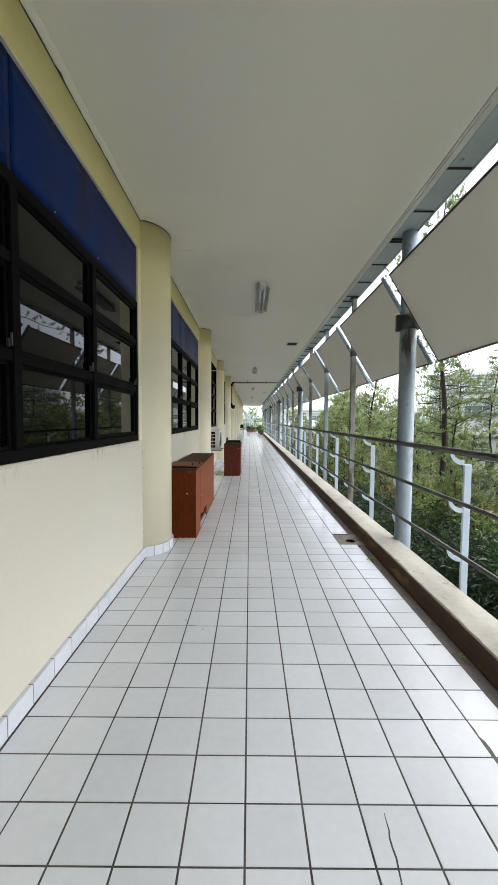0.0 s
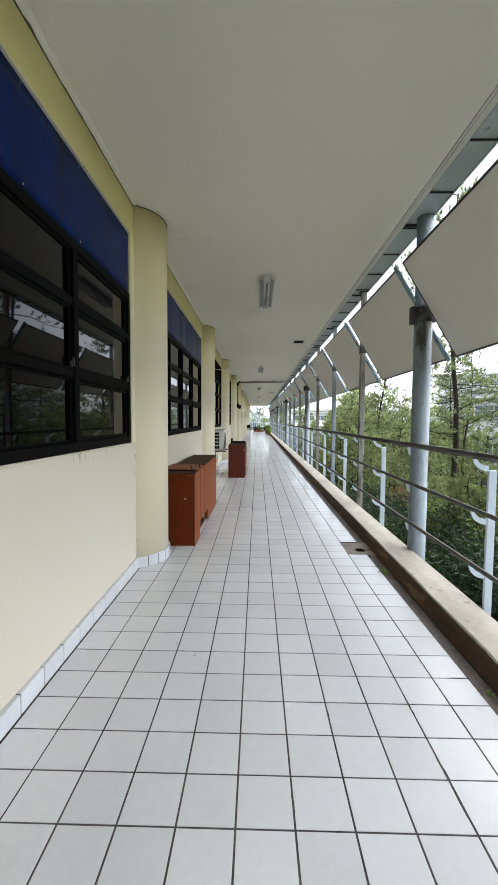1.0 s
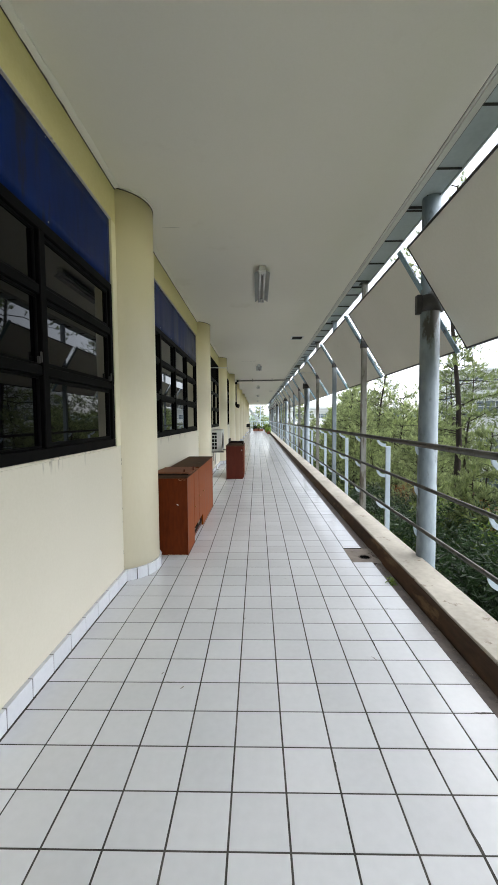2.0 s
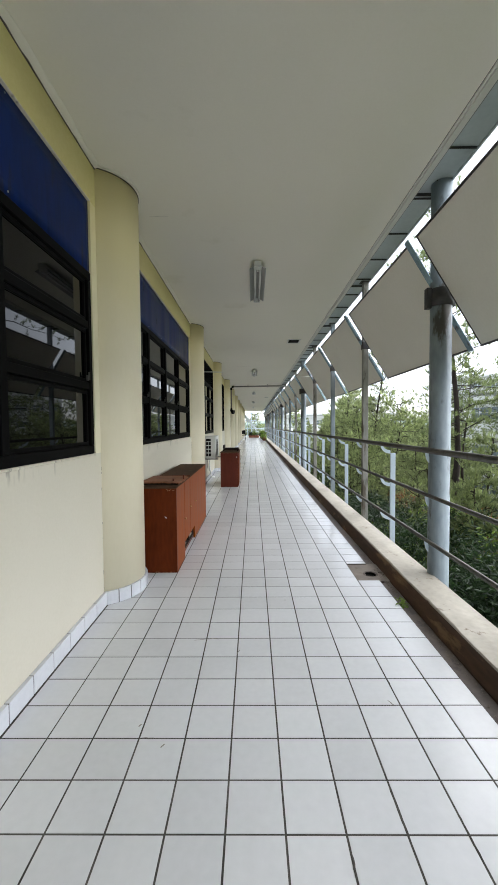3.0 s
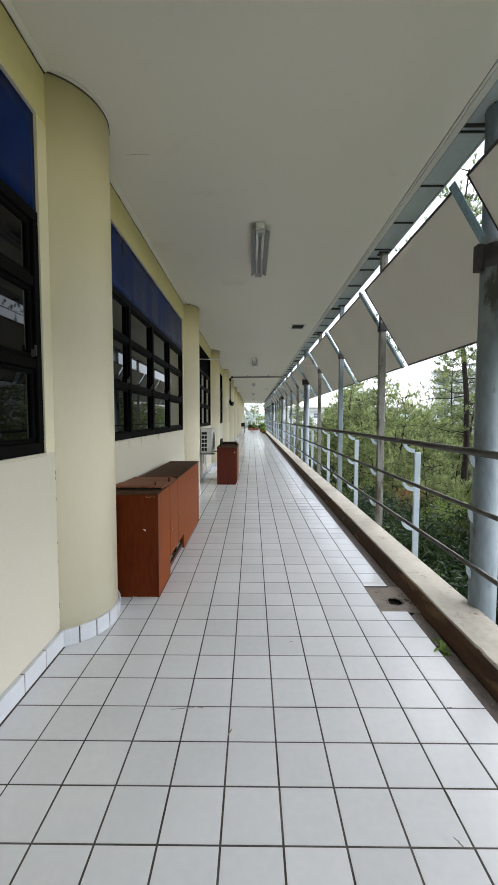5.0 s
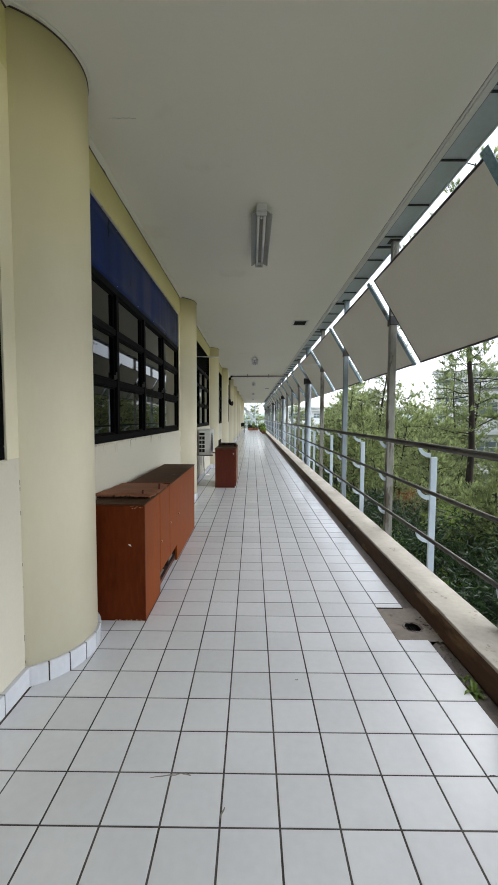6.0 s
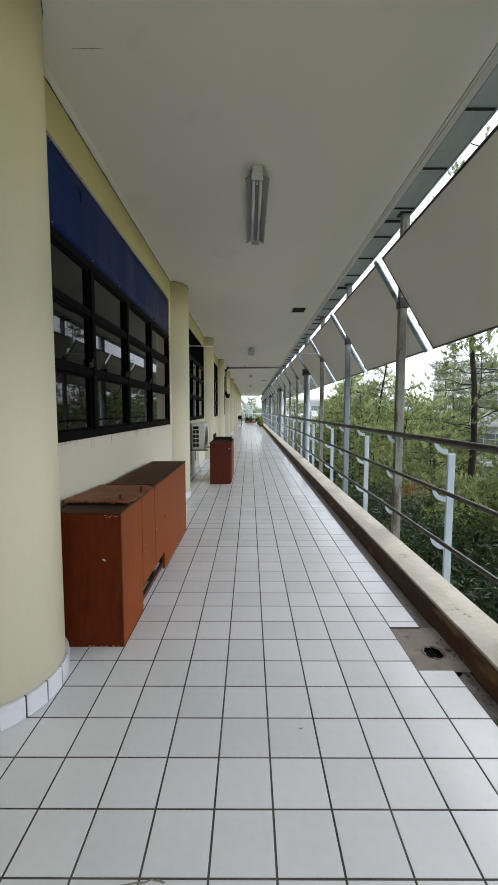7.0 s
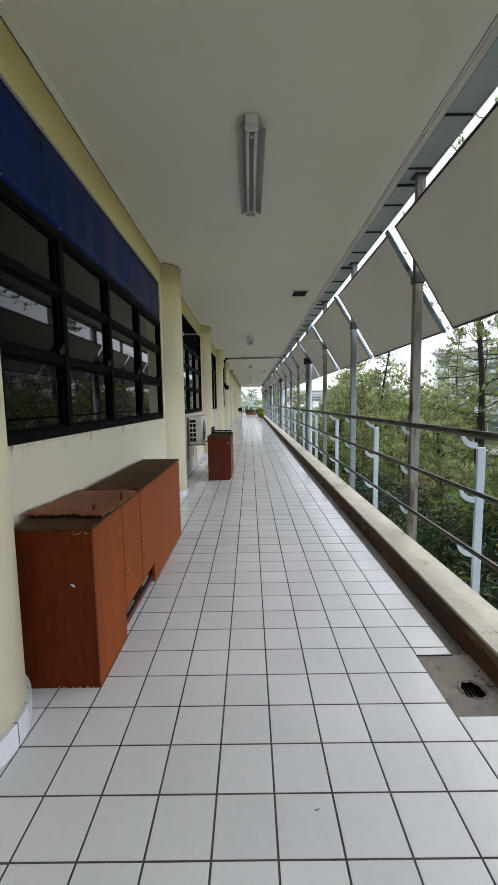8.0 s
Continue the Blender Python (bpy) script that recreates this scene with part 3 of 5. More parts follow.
RAILS = ((1.530, 1.132, 0.024), (1.530, 0.765, 0.016), (1.530, 0.388, 0.016))
for x, z, r in RAILS:
    part("rail", tube(bmesh.new(), [(x, NEAR, z), (x, FAR - 2, z)], r, 14), M_RAIL, railing, "dull grey metal rail")


def bracket_bm(x_end, z):
    """A flat crescent from under the rail back to the post."""
    bm = bmesh.new()
    outer, inner = [], []
    for i in range(9):
        a = math.pi * 0.5 * i / 8
        cx, cz = x_end, z - 0.012
        R = x_end - 1.530
        outer.append((cx - (R + 0.004) * math.cos(a), cz - 0.098 * math.sin(a)))
        inner.append((cx - (R - 0.021) * math.cos(a), cz - 0.060 * math.sin(a)))
    for s in (-0.006, 0.006):
        vs = [bm.verts.new((x, s, zz)) for x, zz in outer + inner[::-1]]
        bm.faces.new(vs)
    bm.verts.ensure_lookup_table()
    k = 18
    for i in range(k):
        bm.faces.new((bm.verts[i], bm.verts[(i + 1) % k], bm.verts[k + (i + 1) % k], bm.verts[k + i]))
    return bm


post_me = mesh_of("post", box(1.634, 1.690, -0.011, 0.011, -0.34, 1.028, 0.004), M_POST)
br_me = [mesh_of("bracket", bracket_bm(1.634, z), M_POST) for _, z, _ in RAILS]
post_ys = [3.06, 5.36, 7.53] + [7.53 + PITCH * k for k in range(1, 20)] + [3.06 - PITCH * k for k in range(1, 6)]
for y in post_ys:
    p = piece("post", post_me, railing, (0, y, 0))
    for me in br_me:
        piece("bracket", me, p)
    piece("base_plate", bpy.data.meshes.get("base_plate") or mesh_of("base_plate", box(1.595, 1.72, -0.05, 0.05, -0.36, -0.34), M_POST), p)

poles = []
pole_ys = [(k, POLE0 + PITCH * k) for k in range(-5, 22)]
for k, y in pole_ys:
    big = k % 4 == 0
    r = 0.083 if big else 0.036
    pl = base("pole", (1.640, y, 0), "thick round blue-grey steel pole with peeling paint" if big else "slim square chalky grey steel pole behind the rails", "pole", "poles along the open side", "structure")
    shaft = tube(bmesh.new(), [(0, 0, -5.2), (0, 0, 3.272)], r, 24) if big else box(-0.038, 0.038, -0.034, 0.034, -5.2, 3.272, 0.007, 2)
    part("shaft", shaft, M_POLE if big or k % 2 == 0 else M_POLE_B, pl)
    part("head_plate", box(-0.07, 0.04, -0.055, 0.055, 3.264, 3.274, 0.003), M_DARKSTEEL, pl)
    if big:
        cl = part("clamp", tube(bmesh.new(), [(0, 0, 2.295), (0, 0, 2.435)], 0.092, 20), M_DARKSTEEL, pl, "dark steel clamp band")
        part("clamp_lug", box(-0.126, -0.086, -0.028, 0.028, 2.28, 2.445, 0.004), M_DARKSTEEL, cl)
        part("clamp_lug", box(0.07, 0.105, -0.03, 0.03, 2.295, 2.435, 0.004), M_DARKSTEEL, cl)
    else:
        part("clamp", box(-0.048, 0.048, -0.044, 0.044, 2.37, 2.47, 0.006), M_DARKSTEEL, pl, "dark steel clamp band")
    part("roof_bracket", box(-0.19, 0.04, 0.124, 0.138, 3.252, 3.275, 0.003), M_DARKSTEEL, pl)
    for _, z, _ in RAILS:
        bm = bracket_bm(1.640 - r + 0.014, z)
        bmesh.ops.translate(bm, verts=bm.verts, vec=(-1.640, 0, 0))
        part("bracket", bm, M_POST, pl)

# tilted boards: upper edge inside the poles, lower edge outside
U, D = Vector((1.395, 0, 2.815)), Vector((1.915, 0, 1.965))
slope = (D - U)
ang = math.atan2(slope.z, slope.x)
LEN = slope.length


def slanted(bm):
    bmesh.ops.rotate(bm, verts=bm.verts, cent=(0, 0, 0), matrix=Matrix.Rotation(-ang, 3, "Y"))
    return bm


def shade(y0, y1):
    s = base("sunshade", (U.x, y0, U.z), "grey tilted sunshade board with dark steel edges", "sunshade", "sunshades between the poles", "structure")
    W = y1 - y0
    bm = bmesh.new()
    nx, ny = 4, 10
    vs = {}
    for layer, off in enumerate((0.004, 0.012)):
        for i in range(nx + 1):
            for j in range(ny + 1):
                bulge = 0.006 * math.sin(math.pi * i / nx) * math.sin(math.pi * j / ny)
                vs[layer, i, j] = bm.verts.new((LEN * i / nx, 0.006 + (W - 0.012) * j / ny, off + bulge))
    for i in range(nx):
        for j in range(ny):
            for layer in (0, 1):
                bm.faces.new([vs[layer, i, j], vs[layer, i + 1, j], vs[layer, i + 1, j + 1], vs[layer, i, j + 1]])
    part("board", slanted(bm), M_SHADE, s)
    # Out of view: dark sheet added so the board bounces less onto the ceiling.
    part("outer_sheet", slanted(box(0.013, LEN - 0.013, 0.013, W - 0.013, 0.0195, 0.021)), M_SKIN, s, "unseen dark sheet added to cut light bounced onto the ceiling")
    for a, b in ((-0.008, 0.008), (LEN - 0.008, LEN + 0.008)):
        part("edge_bar", slanted(box(a, b, 0, W, -0.006, 0.022, 0.002)), M_DARKSTEEL, s, "dark steel edge bar")
    for a in (0.0, W - 0.007):
        part("edge_bar", slanted(box(0.008, LEN - 0.008, a, a + 0.007, -0.004, 0.020, 0.002)), M_DARKSTEEL, s, "dark steel edge bar")
    part("arm", slanted(box(-0.03, LEN + 0.01, -0.078, -0.004, -0.030, -0.022, 0.002)), M_ARM, s, "pale blue flat steel arm")
    part("arm_flange", slanted(box(-0.03, LEN + 0.01, -0.010, -0.002, -0.022, 0.010, 0.002)), M_ARM, s, "pale blue flat steel arm")
    return s


first = shade(POLE0 + 0.055, POLE0 + PITCH - 0.095)
for k, y in pole_ys[:-1]:
    if k:
        copy_thing(first, pose(U.x, y + 0.055, U.z))
# ---------------------------------------------------------------- ceiling fittings
lamp = base("ceiling_lamp", (0.174, 5.55, CEIL), "unlit twin fluorescent batten with grey reflector wings", "ceiling lamp", "ceiling lamps")
part("body", box(-0.028, 0.028, 0.0, 1.24, -0.045, 0.0, 0.004), M_WHITE, lamp)
for s in (-1, 1):
    part("wing", extrude_profile([(s * 0.028, -0.038), (s * 0.034, -0.038), (s * 0.096, -0.078), (s * 0.096, -0.084), (s * 0.090, -0.084), (s * 0.028, -0.044)], 0.03, 1.21), M_LOUVRE, lamp)
    tb = part("tube", tube(bmesh.new(), [(s * 0.029, 0.05, -0.074), (s * 0.029, 1.19, -0.074)], 0.0135, 12), M_TUBE, lamp)
    for y in (0.030, 1.190):
        part("cap", tube(bmesh.new(), [(s * 0.029, y, -0.074), (s * 0.029, y + 0.02, -0.074)], 0.0145, 10), M_LOUVRE, tb)
for y in (-0.012, 1.20):
    part("end_block", box(-0.042, 0.042, y, y + 0.035, -0.062, -0.001, 0.006), M_WHITE, lamp)
    part("socket", box(-0.046, 0.046, y + 0.030, y + 0.046, -0.090, -0.048, 0.003), M_WHITE, lamp)
# Grey strip paints the shade of the gaps between body and tubes.
part("gear_tray", box(-0.031, 0.031, 0.05, 1.19, -0.0475, -0.0455), M_PIPE, lamp, "grey strip painted for the shaded gaps between the tubes")
part("starter", tube(bmesh.new(), [(0, 0.11, -0.046), (0, 0.11, -0.078)], 0.010, 10), M_WHITE, lamp)
for k in range(1, 5):
    copy_thing(lamp, pose(0.174, 5.55 + 2 * BAY * k, CEIL))

vent = base("ceiling_vent", (1.03, 9.87, CEIL), "ceiling vent with a white frame and a black plate for its dark opening", "vent", "ceiling vents")
# Black plate under the uncut ceiling paints in the dark of the opening.
part("backing", box(-0.115, 0.115, -0.17, 0.17, -0.004, -0.001), M_BLACK, vent)
for a in ((-0.145, 0.145, -0.20, -0.17), (-0.145, 0.145, 0.17, 0.20), (-0.145, -0.115, -0.17, 0.17), (0.115, 0.145, -0.17, 0.17)):
    part("frame", box(*a, -0.012, -0.0005, 0.002), M_WHITE, vent)
for k in range(4):
    part("slat", box(-0.115, 0.115, -0.12 + 0.08 * k, -0.114 + 0.08 * k, -0.007, -0.004), M_BLACK, vent)
copy_thing(vent, pose(1.03, 9.87 + 4 * BAY, CEIL))

pipe = base("drain_pipe", (-0.80, 19.0, 0), "grey pipe crossing under the ceiling with dark elbows", "pipe")
part("run", tube(bmesh.new(), [(0.0, 0, 3.13), (2.28, 0, 3.15)], 0.032, 12), M_PIPE, pipe)
part("elbow", tube(bmesh.new(), [(0.05, 0, 3.13), (-0.02, 0, 3.12), (-0.06, 0, 3.07), (-0.065, 0, 2.98)], [0.045, 0.05, 0.05, 0.045], 12), M_BLACK, pipe, "dark pipe elbow")
part("drop", tube(bmesh.new(), [(-0.065, 0, 2.99), (-0.065, 0, 2.10)], 0.026, 12), M_PIPE, pipe)
part("bell", tube(bmesh.new(), [(-0.065, 0, 2.16), (-0.065, 0, 2.05), (-0.02, -0.02, 1.98), (0.05, -0.05, 1.97)], [0.035, 0.06, 0.085, 0.10], 14), M_BLACK, pipe, "dark open bell end")
for x in (0.7, 1.6):
    part("hanger", box(x - 0.012, x + 0.012, -0.036, 0.036, 3.09, CEIL, 0.002), M_PIPE, pipe)

# hairline cracks in the ceiling


def crack(name, pts, w, z, mat, label, up):
    bm = bmesh.new()
    prev = None
    for i, (x, y) in enumerate(pts):
        q = pts[min(i + 1, len(pts) - 1)]
        p = pts[max(i - 1, 0)]
        d = Vector((q[0] - p[0], q[1] - p[1])).normalized()
        ww = w * (0.25 + 0.75 * math.sin(math.pi * (i + 0.4) / (len(pts))))
        ring = [bm.verts.new((x - d.y * ww, y + d.x * ww, z)), bm.verts.new((x + d.y * ww, y - d.x * ww, z)), bm.verts.new((x, y, z + up))]
        if prev:
            for k in range(3):
                bm.faces.new((prev[k], prev[(k + 1) % 3], ring[(k + 1) % 3], ring[k]))
        prev = ring
    return tagged(part(name, bm, mat), label, "crack", kind="structure")


def wander(x0, y0, x1, y1, n, amp, seed):
    r = random.Random(seed)
    return [(x0 + (x1 - x0) * i / n + r.uniform(-amp, amp), y0 + (y1 - y0) * i / n + r.uniform(-amp, amp)) for i in range(n + 1)]


crack("ceiling_crack", wander(-0.81, 4.568, -0.64, 4.57, 8, 0.002, 1), 0.0020, CEIL - 0.0006, M_PIPE, "hairline crack in the ceiling paint", -0.0004)
crack("ceiling_crack", wander(-0.41, 13.55, 0.08, 13.52, 12, 0.006, 2), 0.006, CEIL - 0.0006, M_PIPE, "hairline crack in the ceiling paint", -0.0004)
crack("floor_crack", wander(0.482, 1.37, 0.456, 1.12, 9, 0.003, 3), 0.0032, 0.0004, M_GROUT, "dark crack through a floor tile", 0.0003)
crack("floor_crack", wander(0.80, 1.96, 0.80, 1.58, 9, 0.002, 4), 0.0055, 0.0004, M_GROUT, "dark chipped joint between floor tiles", 0.0003)
crack("floor_crack", wander(1.0, 1.80, 1.005, 1.52, 9, 0.004, 5), 0.011, 0.0004, M_GUTTER, "dark chipped joint between floor tiles", 0.0003)
crack("floor_crack", wander(0.6, 2.42, 0.6, 2.14, 8, 0.002, 6), 0.0045, 0.0004, M_GROUT, "dark chipped joint between floor tiles", 0.0003)
for i, (x0, y0, x1, y1, w) in enumerate(((0.4, 2.17, 0.4, 2.07, 0.0040), (0.8, 2.28, 0.8, 2.12, 0.0040), (1.0, 3.40, 1.05, 3.40, 0.0045), (1.08, 2.40, 1.19, 2.40, 0.0060), (0.2, 1.75, 0.2, 1.62, 0.0035), (-0.4, 2.60, -0.33, 2.60, 0.0040), (0.8, 3.05, 0.8, 2.90, 0.0036))):
    crack("floor_crack", wander(x0, y0, x1, y1, 7, 0.002, 60 + i), w, 0.0004, M_GROUT, "dark chipped joint between floor tiles", 0.0003)
for i, (x0, y0, x1, y1) in enumerate(((-0.28, 3.375, -0.16, 3.395), (-0.16, 3.395, -0.12, 3.39), (0.0, 3.23, 0.01, 3.27), (-0.30, 2.55, -0.28, 2.57), (-0.42, 2.66, -0.41, 2.68), (0.75, 2.83, 0.77, 2.80), (0.33, 3.94, 0.345, 3.945))):
    crack("scuff_mark", wander(x0, y0, x1, y1, 5, 0.003, 20 + i), 0.0032, 0.0004, M_PIPE, "small grey scuff on a floor tile", 0.0002)

# broken paint down the joint of wall and column


def joint_crack(y, z0, z1, seed):
    r = random.Random(seed)
    bm = bmesh.new()
    z = z0
    while z < z1:
        ln = r.uniform(0.008, 0.035)
        w = r.uniform(0.0005, 0.0016)
        solid(bm, WALL + 0.0002, WALL + 0.0020, y - w - 0.0006, y, z, min(z1, z + ln))
        z += ln + r.choice((0.01, 0.10, 0.24))
    tagged(part("wall_crack", bm, M_PIPE), "cracked paint where the wall meets a column", "crack", kind="structure")


joint_crack(COL0 - HALF, 0.12, 1.05, 3)
joint_crack(COL0 + BAY - HALF, 0.2, 1.1, 5)

# ---------------------------------------------------------------- drain corner in the floor
pit = base("floor_drain", (1.0, PIT0, 0), "open cement patch with a round drain hole", "drain")
PW, PL = 0.332, PIT1 - PIT0
hx, hy, hr = 0.160, 0.165, 0.057
bm = bmesh.new()
ring_o, ring_i, ring_d = [], [], []
turns = sorted([2 * math.pi * k / 32 for k in range(32)] + [math.atan2(y, x) % (2 * math.pi) for x in (-hx, PW - hx) for y in (-hy, PL - hy)])
N = len(turns)
for a in turns:
    c, s = math.cos(a), math.sin(a)
    f = min((PW - hx if c > 0 else hx) / max(abs(c), 1e-6), (PL - hy if s > 0 else hy) / max(abs(s), 1e-6))
    ring_o.append(bm.verts.new((hx + f * c * 1.03, hy + f * s * 1.03, -0.008)))
    r = hr * (1 + 0.12 * noise.noise((c * 2, s * 2, 5)))
    ring_i.append(bm.verts.new((hx + r * c, hy + r * s, -0.0085)))
    ring_d.append(bm.verts.new((hx + 0.9 * r * c, hy + 0.9 * r * s, -0.10)))
for k in range(N):
    j = (k + 1) % N
    bm.faces.new((ring_o[k], ring_o[j], ring_i[j], ring_i[k]))
part("cement_bed", bm, M_CEMENT, pit)
# Black on wall, bottom and bars paints in the dark of the hole.
part("hole_lining", tube(bmesh.new(), [(hx, hy, -0.13), (hx, hy, -0.0115)], hr * 0.96, 20, False), M_BLACK, pit, "drain hole wall painted black for the dark of its depth")
part("hole_bottom", box(hx - 0.07, hx + 0.07, hy - 0.07, hy + 0.07, -0.14, -0.13), M_BLACK, pit)
bm = bmesh.new()
prev = None
for k in range(N + 1):
    a = 2 * math.pi * k / N
    rr = [hr * (0.86 + 0.22 * noise.noise((math.cos(a) * 2.5, math.sin(a) * 2.5, 9))), hr * 1.08 + 0.010 * noise.noise((k * 1.7, 0, 0)), hr * 1.17 + 0.012 * noise.noise((math.cos(a) * 3, math.sin(a) * 3, 0))]
    ring = [bm.verts.new((hx + r * math.cos(a), hy + r * math.sin(a), z)) for r, z in zip(rr, (-0.0095, -0.005, -0.0088))]
    if prev:
        for q in range(2):
            bm.faces.new((prev[q], ring[q], ring[q + 1], prev[q + 1]))
    prev = ring
part("broken_rim", bm, M_GUTTER, pit, "dark crumbled cement rim")
for k in range(5):
    x = hx - 0.034 + 0.017 * k
    h = math.sqrt(max(0.0001, hr ** 2 - (x - hx) ** 2)) * 0.95
    part("grate_bar", box(x - 0.003, x + 0.003, hy - h, hy + h, -0.040, -0.030), M_BLACK, pit)
for k in range(14):
    r = random.Random(50 + k)
    bm = bmesh.new()
    bmesh.ops.create_icosphere(bm, subdivisions=1, radius=r.uniform(0.004, 0.010))
    bmesh.ops.scale(bm, verts=bm.verts, vec=(1, r.uniform(0.7, 1.3), 0.6))
    bmesh.ops.translate(bm, verts=bm.verts, vec=(hx + r.uniform(0.045, 0.13), hy + r.uniform(-0.09, 0.13), -0.004))
    part("rubble", bm, M_CEMENT if k % 2 else M_GUTTER, pit)

# loose grit washed along the gutter
gr = random.Random(31)
vs, fs = [], []
for k in range(420):
    y = 1.2 + 5.6 * gr.random() if k % 3 else PIT0 + gr.uniform(-0.5, 0.7)
    x, q = 1.268 - abs(gr.gauss(0, 0.022)), gr.uniform(0.0025, 0.008)
    if x < 1.20:
        continue
    z, o = -0.014 + 0.004 * gr.random(), len(vs)
    vs += [(x + q * math.cos(a) * gr.uniform(0.7, 1.2), y + q * math.sin(a) * gr.uniform(0.7, 1.2), z) for a in (0.0, 1.3, 2.5, 3.8, 5.0)] + [(x + 0.3 * q, y, z + q * 0.8)]
    fs += [(o + i, o + (i + 1) % 5, o + 5) for i in range(5)]
tagged(new("grit", raw("grit", vs, fs, M_CEMENT)), "dark crumbled grit lying along the gutter", "grit", kind="stuff")

# ---------------------------------------------------------------- weeds in the gutter


def weed(at, n, size, seed):
    w = base("weed", at, "small bright green weed rooted in the gutter", "weed", "weeds in the gutter")
    r = random.Random(seed)
    for k in range(n):
        a = r.uniform(0, 2 * math.pi)
        L, up = size * r.uniform(0.6, 1.1), r.uniform(0.25, 0.8)
        d = Vector((math.cos(a), math.sin(a), 0))
        s = Vector((-d.y, d.x, 0))
        bm = bmesh.new()
        prev = None
        for i in range(5):
            t = i / 4
            c = d * L * t + Vector((0, 0, L * (up * 1.6 * t - 0.9 * t * t)))
            ww = size * 0.14 * math.sin(math.pi * (0.12 + 0.86 * t))
            ring = [bm.verts.new(c - s * ww), bm.verts.new(c + Vector((0, 0, -ww * 0.3))), bm.verts.new(c + s * ww)]
            if prev:
                bm.faces.new((prev[0], prev[1], ring[1], ring[0]))
                bm.faces.new((prev[1], prev[2], ring[2], ring[1]))
            prev = ring
        part("leaf", bm, M_LEAF_L, w)


weed((1.215, 3.88, -0.016), 20, 0.075, 1)
weed((1.225, 3.98, -0.016), 9, 0.045, 2)
weed((1.245, 2.30, -0.016), 6, 0.04, 3)

# ---------------------------------------------------------------- long red-brown cabinet
CH = 0.777
cab = base("cabinet", (-0.965, 4.52, 0), "long red-brown veneer cabinet with worn doors", "cabinet", "cabinets in the gallery")
W, L = 0.365, 2.22
bm = bmesh.new()
solid(bm, 0.0, W - 0.018, 0.018, L - 0.018, 0.06, 0.078)
solid(bm, 0.0, 0.012, 0.018, L - 0.018, 0.078, CH)
for y in (0.43, 0.79, 1.50):
    solid(bm, 0.012, W - 0.020, y - 0.009, y + 0.009, 0.078, CH)
part("carcass", bm, M_INSIDE, cab)
end = part("end_panel", box(0.0, W, 0.0, 0.018, 0.0, CH, 0.002), M_WOOD, cab, "red-brown end panel, coloured darker as the shaded side, with a chipped foot")
for k in range(16):
    r = random.Random(k)
    x = 0.14 + 0.2 * r.random()
    h = r.uniform(0.003, 0.011)
    part("splinter", box(x, x + r.uniform(0.003, 0.010), -0.0012, 0.0, 0.002, h), M_RAW, end)
for k in range(9):
    r = random.Random(90 + k)
    x, z = 0.265 + 0.085 * r.random(), CH - 0.004 - 0.016 * r.random()
    part("splinter", box(x, x + r.uniform(0.004, 0.014), -0.0012, 0.0, z - r.uniform(0.002, 0.005), z), M_RAW if k % 3 else M_PLY, end)
bm = extrude_profile([(0.252, 0.520), (0.270, 0.518), (0.274, 0.503), (0.262, 0.510)], -0.0016, -0.0002)
part("paper_scrap", bm, M_WHITE, end, "torn white paper scrap")
part("end_panel", box(0.0, W, L - 0.018, L, 0.0, CH, 0.002), M_WOOD, cab)
part("top", box(-0.002, W + 0.003, 0.0, L + 0.002, CH + 0.001, CH + 0.012, 0.003), M_TOP, cab, "dusty dark brown top")
part("top_strip", box(0.0, W + 0.004, 0.78, 0.798, CH + 0.0122, CH + 0.022, 0.002), M_WOOD, cab)
part("plinth", box(W - 0.05, W - 0.035, 0.018, L - 0.018, 0.0, 0.058), M_WOOD_D, cab)
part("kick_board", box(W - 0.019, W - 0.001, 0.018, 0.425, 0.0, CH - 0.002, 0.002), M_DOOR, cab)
D_Y = ((0.430, 0.785, 0.160), (0.790, L - 0.02, 0.160))
for i, (a, b, z0) in enumerate(D_Y):
    bm = box(W - 0.020, W, a + 0.002, b - 0.002, z0, CH - 0.003, 0.003)
    if i:
        bm.free()
        bm = extrude_profile([(a + 0.002, z0), (1.10, z0), (1.10, 0.012), (b - 0.002, 0.012), (b - 0.002, CH - 0.003), (a + 0.002, CH - 0.003)], 0, 0.020)
        bmesh.ops.transform(bm, matrix=Matrix(((0, 1, 0, W - 0.020), (1, 0, 0, 0), (0, 0, 1, 0), (0, 0, 0, 1))), verts=bm.verts)
    d = part("door", bm, M_DOOR, cab, "orange-brown veneer door, coloured paler as the lit front")
    ky = a + 0.35 if i else a + 0.012
    kz = 0.45 if i else 0.40
    part("knob", tube(bmesh.new(), [(W, ky, kz), (W + 0.010, ky, kz), (W + 0.016, ky, kz)], [0.004, 0.009, 0.007], 10), M_BRASS, d, "small dull brass knob")
    if not i:
        part("knob", tube(bmesh.new(), [(W, 0.768, 0.46), (W + 0.010, 0.768, 0.46), (W + 0.016, 0.768, 0.46)], [0.004, 0.009, 0.007], 10), M_BRASS, d, "small dull brass knob")
for k, (y, z) in enumerate(((0.60, 0.07), (0.95, 0.09))):
    bm = bmesh.new()
    solid(bm, W - 0.15, W - 0.03, y - 0.07, y + 0.08, 0.0785, 0.0785 + 0.010 + 0.01 * k, 0.004)
    part("debris", bm, M_CEMENT, cab, "grey crumpled rubbish inside the open base")

# warped plywood sheet with a torn front edge lying on the cabinet
bm = bmesh.new()
nx, ny = 36, 16
lay = {}
